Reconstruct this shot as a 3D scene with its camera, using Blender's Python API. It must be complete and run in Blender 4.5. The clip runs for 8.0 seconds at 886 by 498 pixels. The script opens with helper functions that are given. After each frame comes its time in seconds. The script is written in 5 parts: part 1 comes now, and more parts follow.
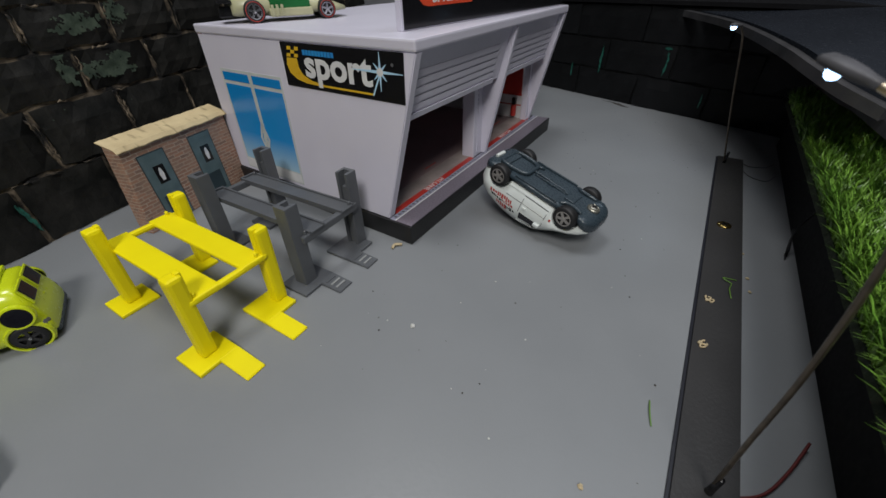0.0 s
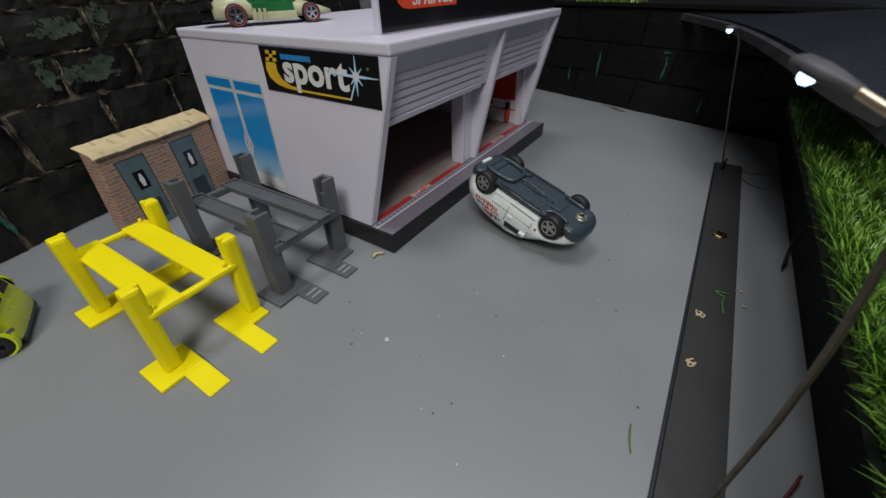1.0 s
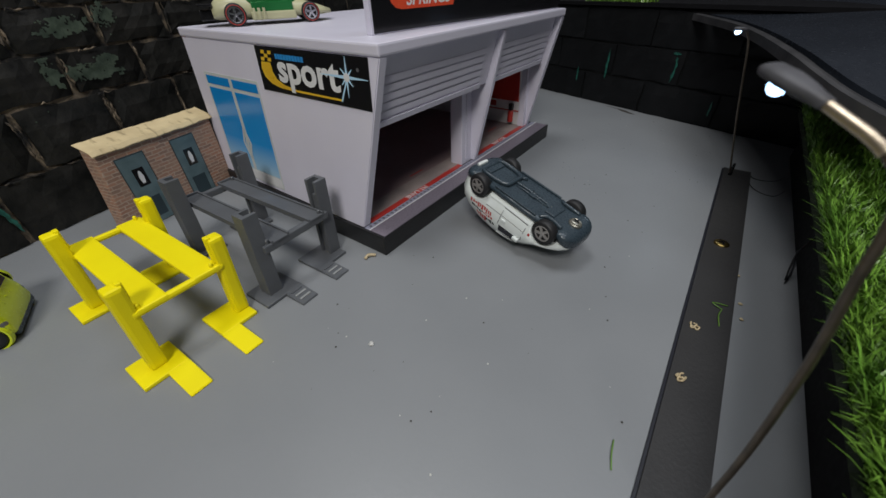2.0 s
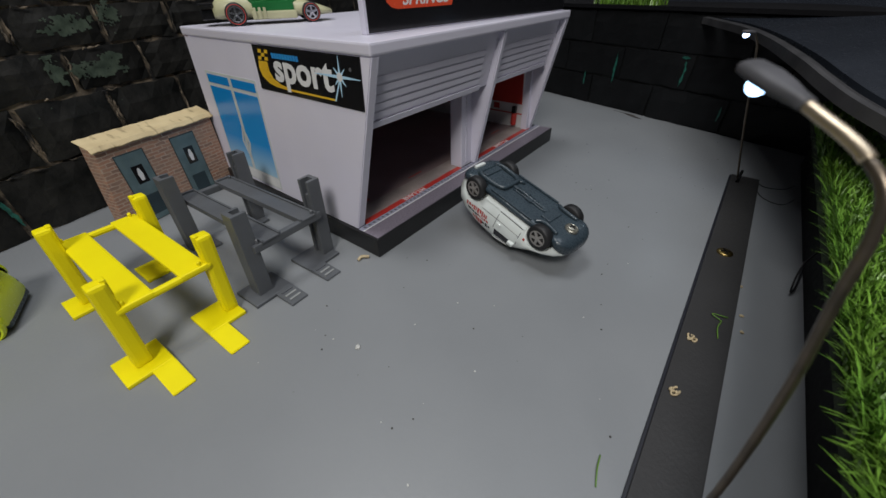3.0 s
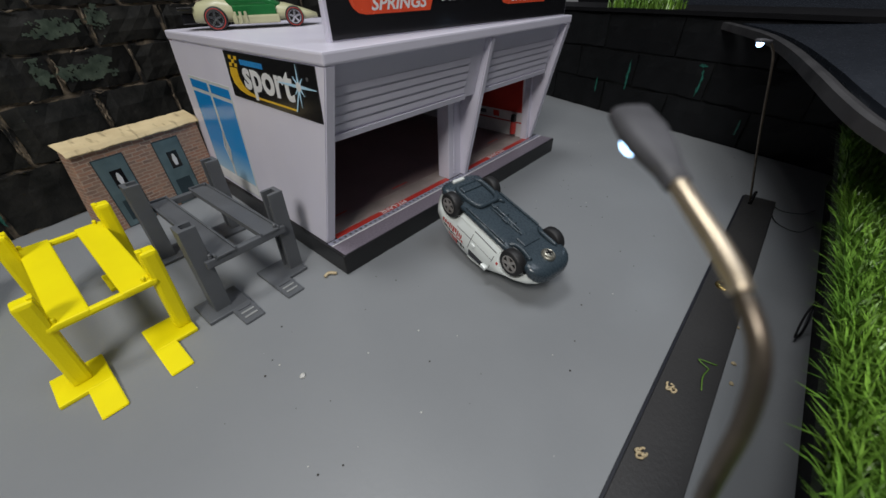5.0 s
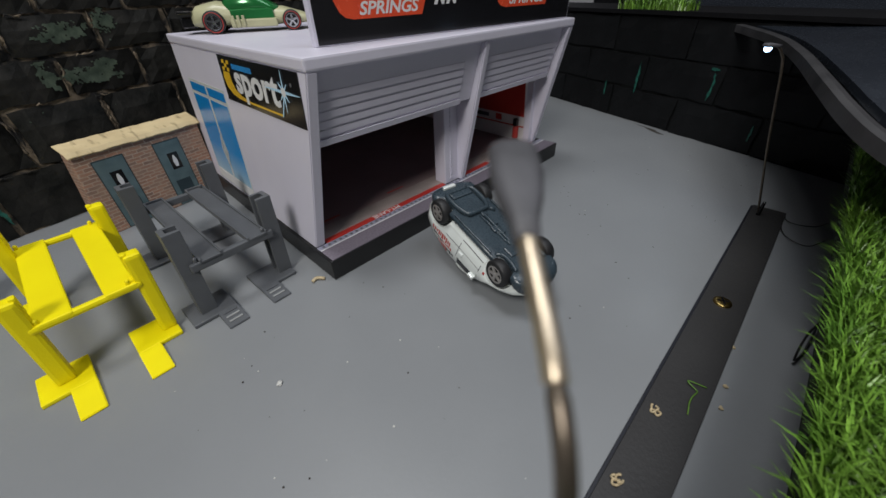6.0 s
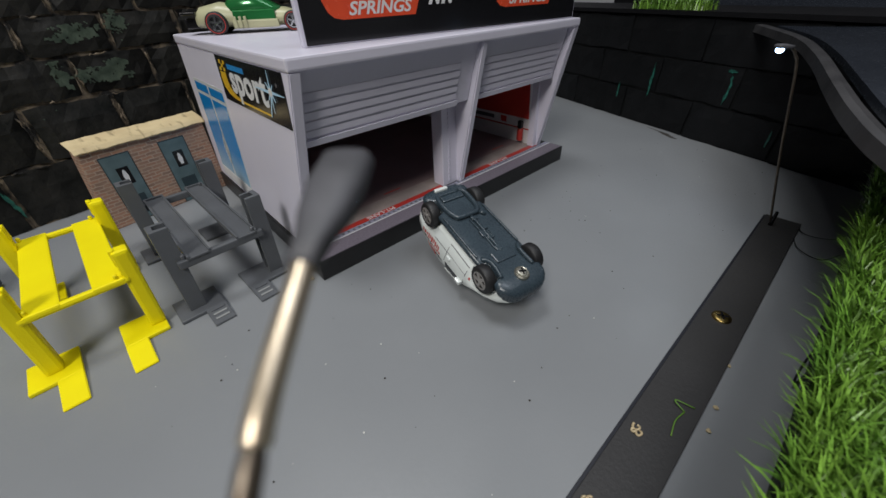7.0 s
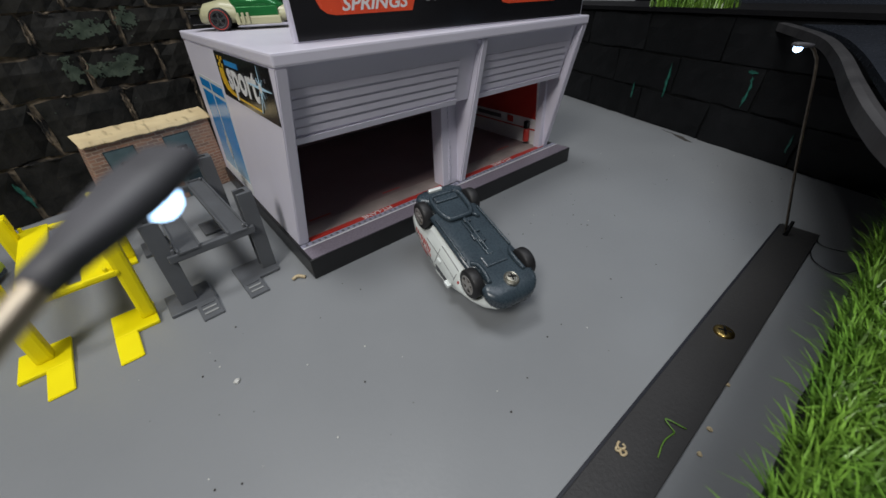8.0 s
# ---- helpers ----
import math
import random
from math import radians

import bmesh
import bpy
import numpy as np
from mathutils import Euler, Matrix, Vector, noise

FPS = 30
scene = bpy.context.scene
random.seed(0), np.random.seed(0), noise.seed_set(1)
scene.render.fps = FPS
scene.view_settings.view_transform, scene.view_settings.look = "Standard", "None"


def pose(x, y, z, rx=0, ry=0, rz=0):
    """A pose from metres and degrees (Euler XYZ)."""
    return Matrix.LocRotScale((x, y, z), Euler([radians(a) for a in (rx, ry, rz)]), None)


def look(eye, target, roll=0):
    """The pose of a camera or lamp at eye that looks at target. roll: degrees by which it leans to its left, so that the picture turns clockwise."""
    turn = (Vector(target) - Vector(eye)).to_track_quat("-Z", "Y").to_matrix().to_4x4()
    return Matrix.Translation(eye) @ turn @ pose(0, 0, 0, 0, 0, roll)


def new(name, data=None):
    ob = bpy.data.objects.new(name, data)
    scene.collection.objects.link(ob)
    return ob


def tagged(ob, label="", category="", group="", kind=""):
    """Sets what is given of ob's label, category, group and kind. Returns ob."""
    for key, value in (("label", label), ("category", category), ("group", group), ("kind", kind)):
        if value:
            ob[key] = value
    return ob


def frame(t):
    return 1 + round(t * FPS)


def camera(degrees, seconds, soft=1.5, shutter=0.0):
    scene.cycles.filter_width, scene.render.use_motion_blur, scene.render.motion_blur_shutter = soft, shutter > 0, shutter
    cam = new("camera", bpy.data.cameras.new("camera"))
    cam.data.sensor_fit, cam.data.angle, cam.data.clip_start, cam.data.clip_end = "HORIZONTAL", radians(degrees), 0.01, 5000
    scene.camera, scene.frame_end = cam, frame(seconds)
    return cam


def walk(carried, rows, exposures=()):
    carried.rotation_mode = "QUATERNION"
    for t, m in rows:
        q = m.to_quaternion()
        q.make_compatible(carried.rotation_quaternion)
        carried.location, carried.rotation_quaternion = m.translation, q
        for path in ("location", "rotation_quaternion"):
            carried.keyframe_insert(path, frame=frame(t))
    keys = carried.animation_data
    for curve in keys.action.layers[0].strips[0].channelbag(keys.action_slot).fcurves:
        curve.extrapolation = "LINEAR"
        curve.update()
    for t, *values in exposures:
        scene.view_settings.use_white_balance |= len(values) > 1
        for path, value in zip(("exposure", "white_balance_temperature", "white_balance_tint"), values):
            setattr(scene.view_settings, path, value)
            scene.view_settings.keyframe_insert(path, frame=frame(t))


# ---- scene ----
from mathutils.bvhtree import BVHTree

cam = camera(102.13, 8.0)
cam.data.dof.use_dof, cam.data.dof.focus_distance, cam.data.dof.aperture_fstop = True, 0.18, 21.0
# seconds, x, y, z in metres, yaw, pitch, roll in degrees
ROWS = [
    (0.0, -0.1290, -0.1187, 0.1274, -55.50, -37.48, -1.62),
    (0.5, -0.1206, -0.1234, 0.1262, -54.87, -37.18, -1.91),
    (1.0, -0.1161, -0.1251, 0.1256, -54.58, -36.87, -1.86),
    (1.5, -0.1112, -0.1283, 0.1264, -53.62, -36.98, -1.85),
    (3.0, -0.1007, -0.1360, 0.1241, -50.96, -36.54, -1.60),
    (3.5, -0.0940, -0.1385, 0.1245, -50.06, -36.45, -1.53),
    (4.0, -0.0850, -0.1426, 0.1245, -48.46, -36.28, -1.95),
    (4.5, -0.0783, -0.1440, 0.1240, -47.91, -36.25, -1.75),
    (6.0, -0.0597, -0.1517, 0.1255, -44.57, -36.22, -1.94),
    (6.5, -0.0538, -0.1558, 0.1245, -43.04, -36.04, -2.17),
    (7.0, -0.0472, -0.1592, 0.1245, -41.32, -36.00, -2.30),
    (7.5, -0.0435, -0.1599, 0.1240, -40.45, -36.08, -2.01),
    (8.0, -0.0359, -0.1636, 0.1226, -38.45, -35.98, -2.35),
]


def eye_pose(x, y, z, yaw, pitch, roll):
    ahead = Vector((-math.sin(radians(yaw)) * math.cos(radians(pitch)), math.cos(radians(yaw)) * math.cos(radians(pitch)), math.sin(radians(pitch))))
    return look((x, y, z), Vector((x, y, z)) + ahead, roll)


walk(cam, [(t, eye_pose(*r)) for t, *r in ROWS], exposures=[(0.0, -0.04), (4.0, 0.04), (8.0, 0.12)])

# ---- light ----
MM = 0.001
world = bpy.data.worlds.new("world")
scene.world = world
world.use_nodes = True
world.node_tree.nodes["Background"].inputs[0].default_value = (0.55, 0.62, 0.75, 1)
world.node_tree.nodes["Background"].inputs[1].default_value = 0.02


def area(name, eye, target, size, power, colour):
    data = bpy.data.lights.new(name, "AREA")
    data.shape, data.size, data.energy, data.color = "DISK", size, power, colour
    ob = new(name, data)
    ob.matrix_world = look(eye, target)
    return ob


area("room_lamp_left", (-0.58, -0.38, 0.80), (-0.05, -0.08, 0.0), 0.30, 6.0, (1.0, 0.975, 0.94))
area("room_lamp_back", (-0.05, 0.16, 1.2), (0.0, -0.06, 0.0), 0.34, 4.6, (0.98, 0.99, 1.0))
area("room_lamp_right", (0.26, -0.34, 1.15), (0.0, -0.05, 0.0), 0.5, 2.5, (0.84, 0.90, 1.0))

# ---- materials ----


def material(name, colour, rough=0.5, metal=0.0, second=None, scale=60.0, mix=0.5, bump=0.0, bump_scale=400.0, rough_var=0.1, island=0.0, per_object=0.0, spec=0.5, coat=0.0):
    """Principled surface with two scales of colour variation, roughness variation and fine relief."""
    m = bpy.data.materials.new(name)
    m.use_nodes = True
    n, l = m.node_tree.nodes, m.node_tree.links
    p = n["Principled BSDF"]
    p.inputs["Roughness"].default_value = rough
    p.inputs["Metallic"].default_value = metal
    p.inputs["Specular IOR Level"].default_value = spec
    p.inputs["Coat Weight"].default_value = coat
    p.inputs["Coat Roughness"].default_value = 0.08
    co = n.new("ShaderNodeTexCoord")
    big, fine = n.new("ShaderNodeTexNoise"), n.new("ShaderNodeTexNoise")
    big.inputs["Scale"].default_value, big.inputs["Detail"].default_value = scale, 5.0
    fine.inputs["Scale"].default_value, fine.inputs["Detail"].default_value = bump_scale, 3.0
    for t in (big, fine):
        l.new(co.outputs["Object"], t.inputs["Vector"])
    second = second or tuple(c * 0.75 for c in colour)
    ramp = n.new("ShaderNodeValToRGB")
    ramp.color_ramp.elements[0].position, ramp.color_ramp.elements[1].position = 0.5 - mix * 0.35, 0.5 + mix * 0.35
    ramp.color_ramp.elements[0].color, ramp.color_ramp.elements[1].color = (*second, 1), (*colour, 1)
    l.new(big.outputs["Fac"], ramp.inputs["Fac"])
    out = ramp.outputs["Color"]
    if island or per_object:
        source = n.new("ShaderNodeNewGeometry").outputs["Random Per Island"] if island else n.new("ShaderNodeObjectInfo").outputs["Random"]
        hsv, fit_range = n.new("ShaderNodeHueSaturation"), n.new("ShaderNodeMapRange")
        width = island or per_object
        fit_range.inputs["To Min"].default_value, fit_range.inputs["To Max"].default_value = 1 - width, 1 + width
        l.new(source, fit_range.inputs["Value"])
        l.new(fit_range.outputs[0], hsv.inputs["Value"])
        l.new(out, hsv.inputs["Color"])
        out = hsv.outputs["Color"]
    l.new(out, p.inputs["Base Color"])
    r = n.new("ShaderNodeMapRange")
    r.inputs["To Min"].default_value, r.inputs["To Max"].default_value = max(0.02, rough - rough_var), min(1, rough + rough_var)
    l.new(fine.outputs["Fac"], r.inputs["Value"])
    l.new(r.outputs[0], p.inputs["Roughness"])
    if bump:
        b = n.new("ShaderNodeBump")
        b.inputs["Strength"].default_value, b.inputs["Distance"].default_value = bump, 0.0006
        l.new(fine.outputs["Fac"], b.inputs["Height"])
        l.new(b.outputs["Normal"], p.inputs["Normal"])
    return m


def glowing(name, colour, strength):
    m = bpy.data.materials.new(name)
    m.use_nodes = True
    p = m.node_tree.nodes["Principled BSDF"]
    p.inputs["Base Color"].default_value = (*colour, 1)
    p.inputs["Emission Color"].default_value = (*colour, 1)
    p.inputs["Emission Strength"].default_value = strength
    return m


M_FLOOR = material("painted_board", (0.236, 0.246, 0.256), 0.42, second=(0.196, 0.206, 0.216), scale=14, mix=1.0, bump=0.06, bump_scale=700, rough_var=0.12)
M_BLACK_BRICK = material("black_painted_brick", (0.027, 0.026, 0.0235), 0.55, second=(0.006, 0.0065, 0.006), scale=55, bump=0.9, bump_scale=260, rough_var=0.15, per_object=0.3, spec=0.22)
M_MORTAR = material("dirty_mortar", (0.21, 0.165, 0.115), 0.9, second=(0.010, 0.0095, 0.009), scale=120, mix=0.3, bump=1.0, bump_scale=300)
M_DARK_MORTAR = material("black_painted_mortar", (0.006, 0.0065, 0.0065), 0.7, second=(0.004, 0.0045, 0.0045), scale=60, bump=0.8, bump_scale=300, spec=0.15)
M_GREEN_PAINT = material("old_green_paint", (0.17, 0.225, 0.165), 0.75, second=(0.055, 0.085, 0.062), scale=150, bump=0.6, bump_scale=400)
M_BLACK_WALL = material("plain_black_brick", (0.007, 0.0075, 0.0085), 0.5, second=(0.004, 0.0045, 0.005), scale=55, bump=0.5, bump_scale=260, spec=0.2, per_object=0.25)
M_TEAL_PAINT = material("teal_paint_drip", (0.018, 0.14, 0.105), 0.4, second=(0.006, 0.045, 0.035), scale=250, bump=0.6, bump_scale=500)
M_WHITE = material("white_plastic", (0.68, 0.662, 0.76), 0.38, second=(0.64, 0.622, 0.72), scale=25, bump=0.04, bump_scale=1200, rough_var=0.08)
M_BASE = material("black_plastic_base", (0.012, 0.012, 0.013), 0.4, bump=0.15, bump_scale=1500)
M_APRON = material("printed_asphalt_apron", (0.25, 0.22, 0.26), 0.45, second=(0.13, 0.11, 0.14), scale=900, mix=1.0)
M_APRON_LINE = material("printed_grey_kerb", (0.36, 0.36, 0.45), 0.45, second=(0.22, 0.22, 0.3), scale=700)
M_PIT_FLOOR = material("printed_concrete", (0.30, 0.215, 0.22), 0.5, second=(0.20, 0.145, 0.15), scale=22, mix=0.9)
M_RED = material("printed_red", (0.50, 0.045, 0.03), 0.4, second=(0.42, 0.03, 0.025), scale=60)
M_INNER = material("dark_printed_interior", (0.34, 0.24, 0.26), 0.6, second=(0.22, 0.155, 0.17), scale=30)
M_PRINT_WHITE = material("printed_white", (0.72, 0.72, 0.72), 0.4, second=(0.64, 0.64, 0.65), scale=90)
M_PRINT_BLACK = material("glossy_black_sticker", (0.010, 0.010, 0.011), 0.18, second=(0.008, 0.008, 0.009), scale=40, rough_var=0.05)
M_PRINT_YELLOW = material("printed_yellow", (0.75, 0.47, 0.03), 0.3, second=(0.65, 0.38, 0.02), scale=60)
M_PRINT_BLUE = material("printed_blue", (0.03, 0.27, 0.62), 0.3, second=(0.03, 0.22, 0.55), scale=60)
M_PRINT_GREY = material("printed_grey", (0.12, 0.12, 0.13), 0.4)
M_STAR = material("printed_pale_blue", (0.45, 0.68, 0.85), 0.3, second=(0.4, 0.62, 0.8), scale=60)
M_ORANGE = material("printed_orange_red", (0.72, 0.085, 0.03), 0.25, second=(0.65, 0.07, 0.03), scale=60)
M_FRAME_LINE = material("printed_door_frame", (0.60, 0.63, 0.62), 0.35, second=(0.5, 0.53, 0.52), scale=60)
M_YELLOW = material("yellow_print_plastic", (0.88, 0.76, 0.002), 0.5, second=(0.84, 0.71, 0.002), spec=0.3, scale=40, bump=0.12, bump_scale=1400)
M_GREY = material("grey_print_plastic", (0.105, 0.112, 0.122), 0.42, second=(0.085, 0.09, 0.098), scale=60, bump=0.12, bump_scale=1400)
M_STEP = material("worn_grey_step", (0.30, 0.31, 0.31), 0.5)
M_TEAL_DOOR = material("printed_teal_door", (0.125, 0.185, 0.20), 0.5, second=(0.065, 0.105, 0.115), scale=110, mix=0.7)
M_TEAL_DARK = material("printed_teal_dark", (0.025, 0.045, 0.055), 0.5)
M_SLATE = material("slate_grey_plastic", (0.038, 0.056, 0.070), 0.28, second=(0.030, 0.044, 0.056), scale=120, bump=0.15, bump_scale=900)
M_CAR_WHITE = material("white_diecast_paint", (0.66, 0.70, 0.68), 0.22, second=(0.62, 0.66, 0.64), scale=80, coat=0.4, rough_var=0.05)
M_TYRE = material("black_rubber", (0.012, 0.012, 0.013), 0.55, bump=0.1)
M_RIM = material("grey_plastic_rim", (0.42, 0.40, 0.38), 0.32, metal=0.5)
M_CHROME = material("chrome", (0.75, 0.75, 0.74), 0.15, metal=1.0, rough_var=0.05)
M_PALE_LINE = material("pale_concrete", (0.36, 0.30, 0.28), 0.5, second=(0.25, 0.21, 0.20), scale=60)
M_STEEL = material("zinc_screw", (0.45, 0.44, 0.38), 0.4, metal=0.85, second=(0.3, 0.29, 0.25), scale=500)
M_BRASS = material("brass_screw", (0.40, 0.29, 0.10), 0.32, metal=1.0, second=(0.2, 0.14, 0.05), scale=600)
M_WINDOW = material("dark_car_window", (0.012, 0.012, 0.018), 0.12)
M_RED_PRINT = material("red_car_print", (0.40, 0.035, 0.03), 0.35)
M_LIME = material("lime_diecast_paint", (0.62, 0.72, 0.014), 0.25, second=(0.56, 0.66, 0.014), coat=0.4)
M_CREAM = material("cream_plastic", (0.50, 0.49, 0.30), 0.35)
M_GREEN_CAR = material("green_car_paint", (0.02, 0.20, 0.05), 0.2, metal=0.3, coat=0.5)
M_DARK_GREEN = material("dark_green_paint", (0.025, 0.05, 0.02), 0.3, coat=0.3)
M_STRIP = material("dark_rubber_strip", (0.030, 0.029, 0.029), 0.55, second=(0.022, 0.021, 0.021), scale=45, mix=1.0, bump=0.2, bump_scale=900)
M_STRIP_BACK = material("strip_backing", (0.010, 0.011, 0.018), 0.5)
M_POLE = material("bronze_lamp_post", (0.16, 0.13, 0.10), 0.35, metal=0.8, second=(0.10, 0.085, 0.07), scale=300)
M_LAMP_HEAD = material("grey_lamp_head", (0.085, 0.085, 0.095), 0.55, second=(0.06, 0.06, 0.066), scale=300)
M_SLEEVE = material("tan_sleeve", (0.62, 0.52, 0.39), 0.36, metal=0.85, second=(0.52, 0.43, 0.31), scale=300)
M_DARK_RIM = material("black_plastic_rim", (0.02, 0.02, 0.022), 0.4)
M_LED = glowing("led", (0.42, 0.66, 1.0), 6.0)
M_GRASS = material("artificial_grass", (0.19, 0.34, 0.045), 0.36, second=(0.075, 0.19, 0.025), scale=60, mix=0.8, island=0.5)
M_SOIL = material("dark_turf_backing", (0.012, 0.02, 0.008), 0.9, bump=0.8, bump_scale=500)
M_DECK = material("black_track", (0.027, 0.032, 0.042), 0.24, second=(0.015, 0.018, 0.024), scale=12, mix=0.8, rough_var=0.12)
M_DECK_EDGE = material("grey_track_border", (0.055, 0.054, 0.056), 0.36, second=(0.028, 0.028, 0.03), scale=60)
M_BOARD = material("black_board", (0.006, 0.006, 0.007), 0.6, second=(0.004, 0.004, 0.005), scale=30, spec=0.15)
M_WOOD_CHIP = material("wood_chip", (0.52, 0.43, 0.27), 0.7, second=(0.40, 0.31, 0.18), scale=400)
M_CRUMB = material("pale_crumb", (0.6, 0.6, 0.57), 0.8)
M_DIRT = material("dark_dirt", (0.04, 0.035, 0.03), 0.9)
M_WIRE = material("black_wire", (0.012, 0.012, 0.014), 0.4)
M_RED_WIRE = material("red_wire", (0.12, 0.02, 0.02), 0.4)
# Unseen room surfaces, grey enough to lift the ambient light on the layout.
M_FILL_ROOM = material("unseen_fill_wall", (0.42, 0.42, 0.44), 0.8, scale=3)


def printed_brick():
    """Brickwork printed on card."""
    m = material("printed_brick_card", (0.3, 0.2, 0.15), 0.6)
    n, l = m.node_tree.nodes, m.node_tree.links
    p = n["Principled BSDF"]
    co = n.new("ShaderNodeTexCoord")
    mp = n.new("ShaderNodeMapping")
    mp.inputs["Rotation"].default_value = (radians(90), 0, 0)
    sep, com = n.new("ShaderNodeSeparateXYZ"), n.new("ShaderNodeCombineXYZ")
    add = n.new("ShaderNodeMath")
    l.new(co.outputs["Object"], sep.inputs[0])
    l.new(sep.outputs["X"], add.inputs[0])
    l.new(sep.outputs["Y"], add.inputs[1])
    l.new(add.outputs[0], com.inputs["X"])
    l.new(sep.outputs["Z"], com.inputs["Y"])
    br = n.new("ShaderNodeTexBrick")
    br.inputs["Scale"].default_value = 1.0
    br.inputs["Brick Width"].default_value, br.inputs["Row Height"].default_value = 0.0064, 0.0021
    br.inputs["Mortar Size"].default_value = 0.00022
    br.inputs["Color1"].default_value, br.inputs["Color2"].default_value = (0.38, 0.19, 0.12, 1), (0.19, 0.115, 0.09, 1)
    br.inputs["Mortar"].default_value = (0.47, 0.38, 0.31, 1)
    wob, shift = n.new("ShaderNodeTexNoise"), n.new("ShaderNodeVectorMath")
    wob.inputs["Scale"].default_value, wob.inputs["Detail"].default_value = 260.0, 2.0
    shift.operation = "MULTIPLY_ADD"
    shift.inputs[1].default_value = (0.0022, 0.0013, 0.0)
    l.new(co.outputs["Object"], wob.inputs["Vector"])
    l.new(wob.outputs["Color"], shift.inputs[0])
    l.new(com.outputs[0], shift.inputs[2])
    l.new(shift.outputs[0], br.inputs["Vector"])
    fade, mixer = n.new("ShaderNodeTexNoise"), n.new("ShaderNodeMix")
    fade.inputs["Scale"].default_value, fade.inputs["Detail"].default_value = 90.0, 4.0
    l.new(co.outputs["Object"], fade.inputs["Vector"])
    rr = n.new("ShaderNodeMapRange")
    rr.inputs["From Min"].default_value, rr.inputs["From Max"].default_value = 0.35, 0.65
    rr.inputs["To Min"].default_value, rr.inputs["To Max"].default_value = 0.0, 0.6
    l.new(fade.outputs["Fac"], rr.inputs["Value"])
    mixer.data_type = "RGBA"
    l.new(rr.outputs[0], mixer.inputs["Factor"])
    l.new(br.outputs["Color"], mixer.inputs["A"])
    mixer.inputs["B"].default_value = (0.34, 0.23, 0.165, 1)
    l.new(mixer.outputs["Result"], p.inputs["Base Color"])
    return m


def printed_sky():
    """Blue window print that pales towards its lower end."""
    m = material("printed_blue_glass", (0.02, 0.25, 0.5), 0.22)
    n, l = m.node_tree.nodes, m.node_tree.links
    co, sep, ramp = n.new("ShaderNodeTexCoord"), n.new("ShaderNodeSeparateXYZ"), n.new("ShaderNodeValToRGB")
    rg = n.new("ShaderNodeMapRange")
    rg.inputs["From Min"].default_value, rg.inputs["From Max"].default_value = 0.020, 0.085
    l.new(co.outputs["Object"], sep.inputs[0])
    l.new(sep.outputs["Z"], rg.inputs["Value"])
    l.new(rg.outputs[0], ramp.inputs["Fac"])
    e = ramp.color_ramp.elements
    e[0].position, e[0].color = 0.0, (0.42, 0.62, 0.74, 1)
    e[1].position, e[1].color = 1.0, (0.006, 0.21, 0.56, 1)
    mid = ramp.color_ramp.elements.new(0.35)
    mid.color = (0.008, 0.27, 0.66, 1)
    l.new(ramp.outputs["Color"], n["Principled BSDF"].inputs["Base Color"])
    return m


def inked_card():
    """Tan card with dark brush strokes of ink across the slope."""
    m = material("printed_card_roof", (0.64, 0.52, 0.30), 0.7, second=(0.52, 0.41, 0.23), scale=90, mix=0.7, bump=0.2)
    n, l = m.node_tree.nodes, m.node_tree.links
    p = n["Principled BSDF"]
    base = p.inputs["Base Color"].links[0].from_socket
    co, turn, ink, rr, mixer = n.new("ShaderNodeTexCoord"), n.new("ShaderNodeMapping"), n.new("ShaderNodeTexNoise"), n.new("ShaderNodeMapRange"), n.new("ShaderNodeMix")
    turn.inputs["Rotation"].default_value = (0, 0, radians(-32))
    turn.inputs["Scale"].default_value = (330, 62, 60)
    ink.inputs["Scale"].default_value, ink.inputs["Detail"].default_value = 1.0, 3.0
    rr.inputs["From Min"].default_value, rr.inputs["From Max"].default_value = 0.58, 0.72
    rr.inputs["To Min"].default_value, rr.inputs["To Max"].default_value = 0.0, 0.8
    l.new(co.outputs["Object"], turn.inputs["Vector"])
    l.new(turn.outputs[0], ink.inputs["Vector"])
    l.new(ink.outputs["Fac"], rr.inputs["Value"])
    mixer.data_type = "RGBA"
    l.new(rr.outputs[0], mixer.inputs["Factor"])
    l.new(base, mixer.inputs["A"])
    mixer.inputs["B"].default_value = (0.20, 0.15, 0.075, 1)
    l.new(mixer.outputs["Result"], p.inputs["Base Color"])
    return m


M_CARD = inked_card()
M_SHED = printed_brick()
M_SKY = printed_sky()

# ---- builders ----


def link(name, bm, mat, parent=None, label="", smooth=False):
    me = bpy.data.meshes.new(name)
    bm.normal_update()
    bm.to_mesh(me)
    bm.free()
    me.materials.append(mat)
    if smooth:
        me.polygons.foreach_set("use_smooth", [True] * len(me.polygons))
    ob = new(name, me)
    if parent:
        ob.parent = parent
    if label:
        ob["label"] = label
    return ob


def part(name, bm, mat, parent, label="", smooth=False):
    return link(name, bm, mat, parent, label, smooth)


def thing(name, m, label, category, group=""):
    ob = new(name)
    ob.empty_display_size = 0.01
    ob.matrix_world = m
    return tagged(ob, label, category, group)


def hexa(bm, low, high):
    """A solid between two quads, each four points counter-clockwise seen from above."""
    v = [bm.verts.new([c * MM for c in p]) for p in (*low, *high)]
    for f in ((3, 2, 1, 0), (4, 5, 6, 7), (0, 1, 5, 4), (1, 2, 6, 5), (2, 3, 7, 6), (3, 0, 4, 7)):
        bm.faces.new([v[i] for i in f])
    return bm


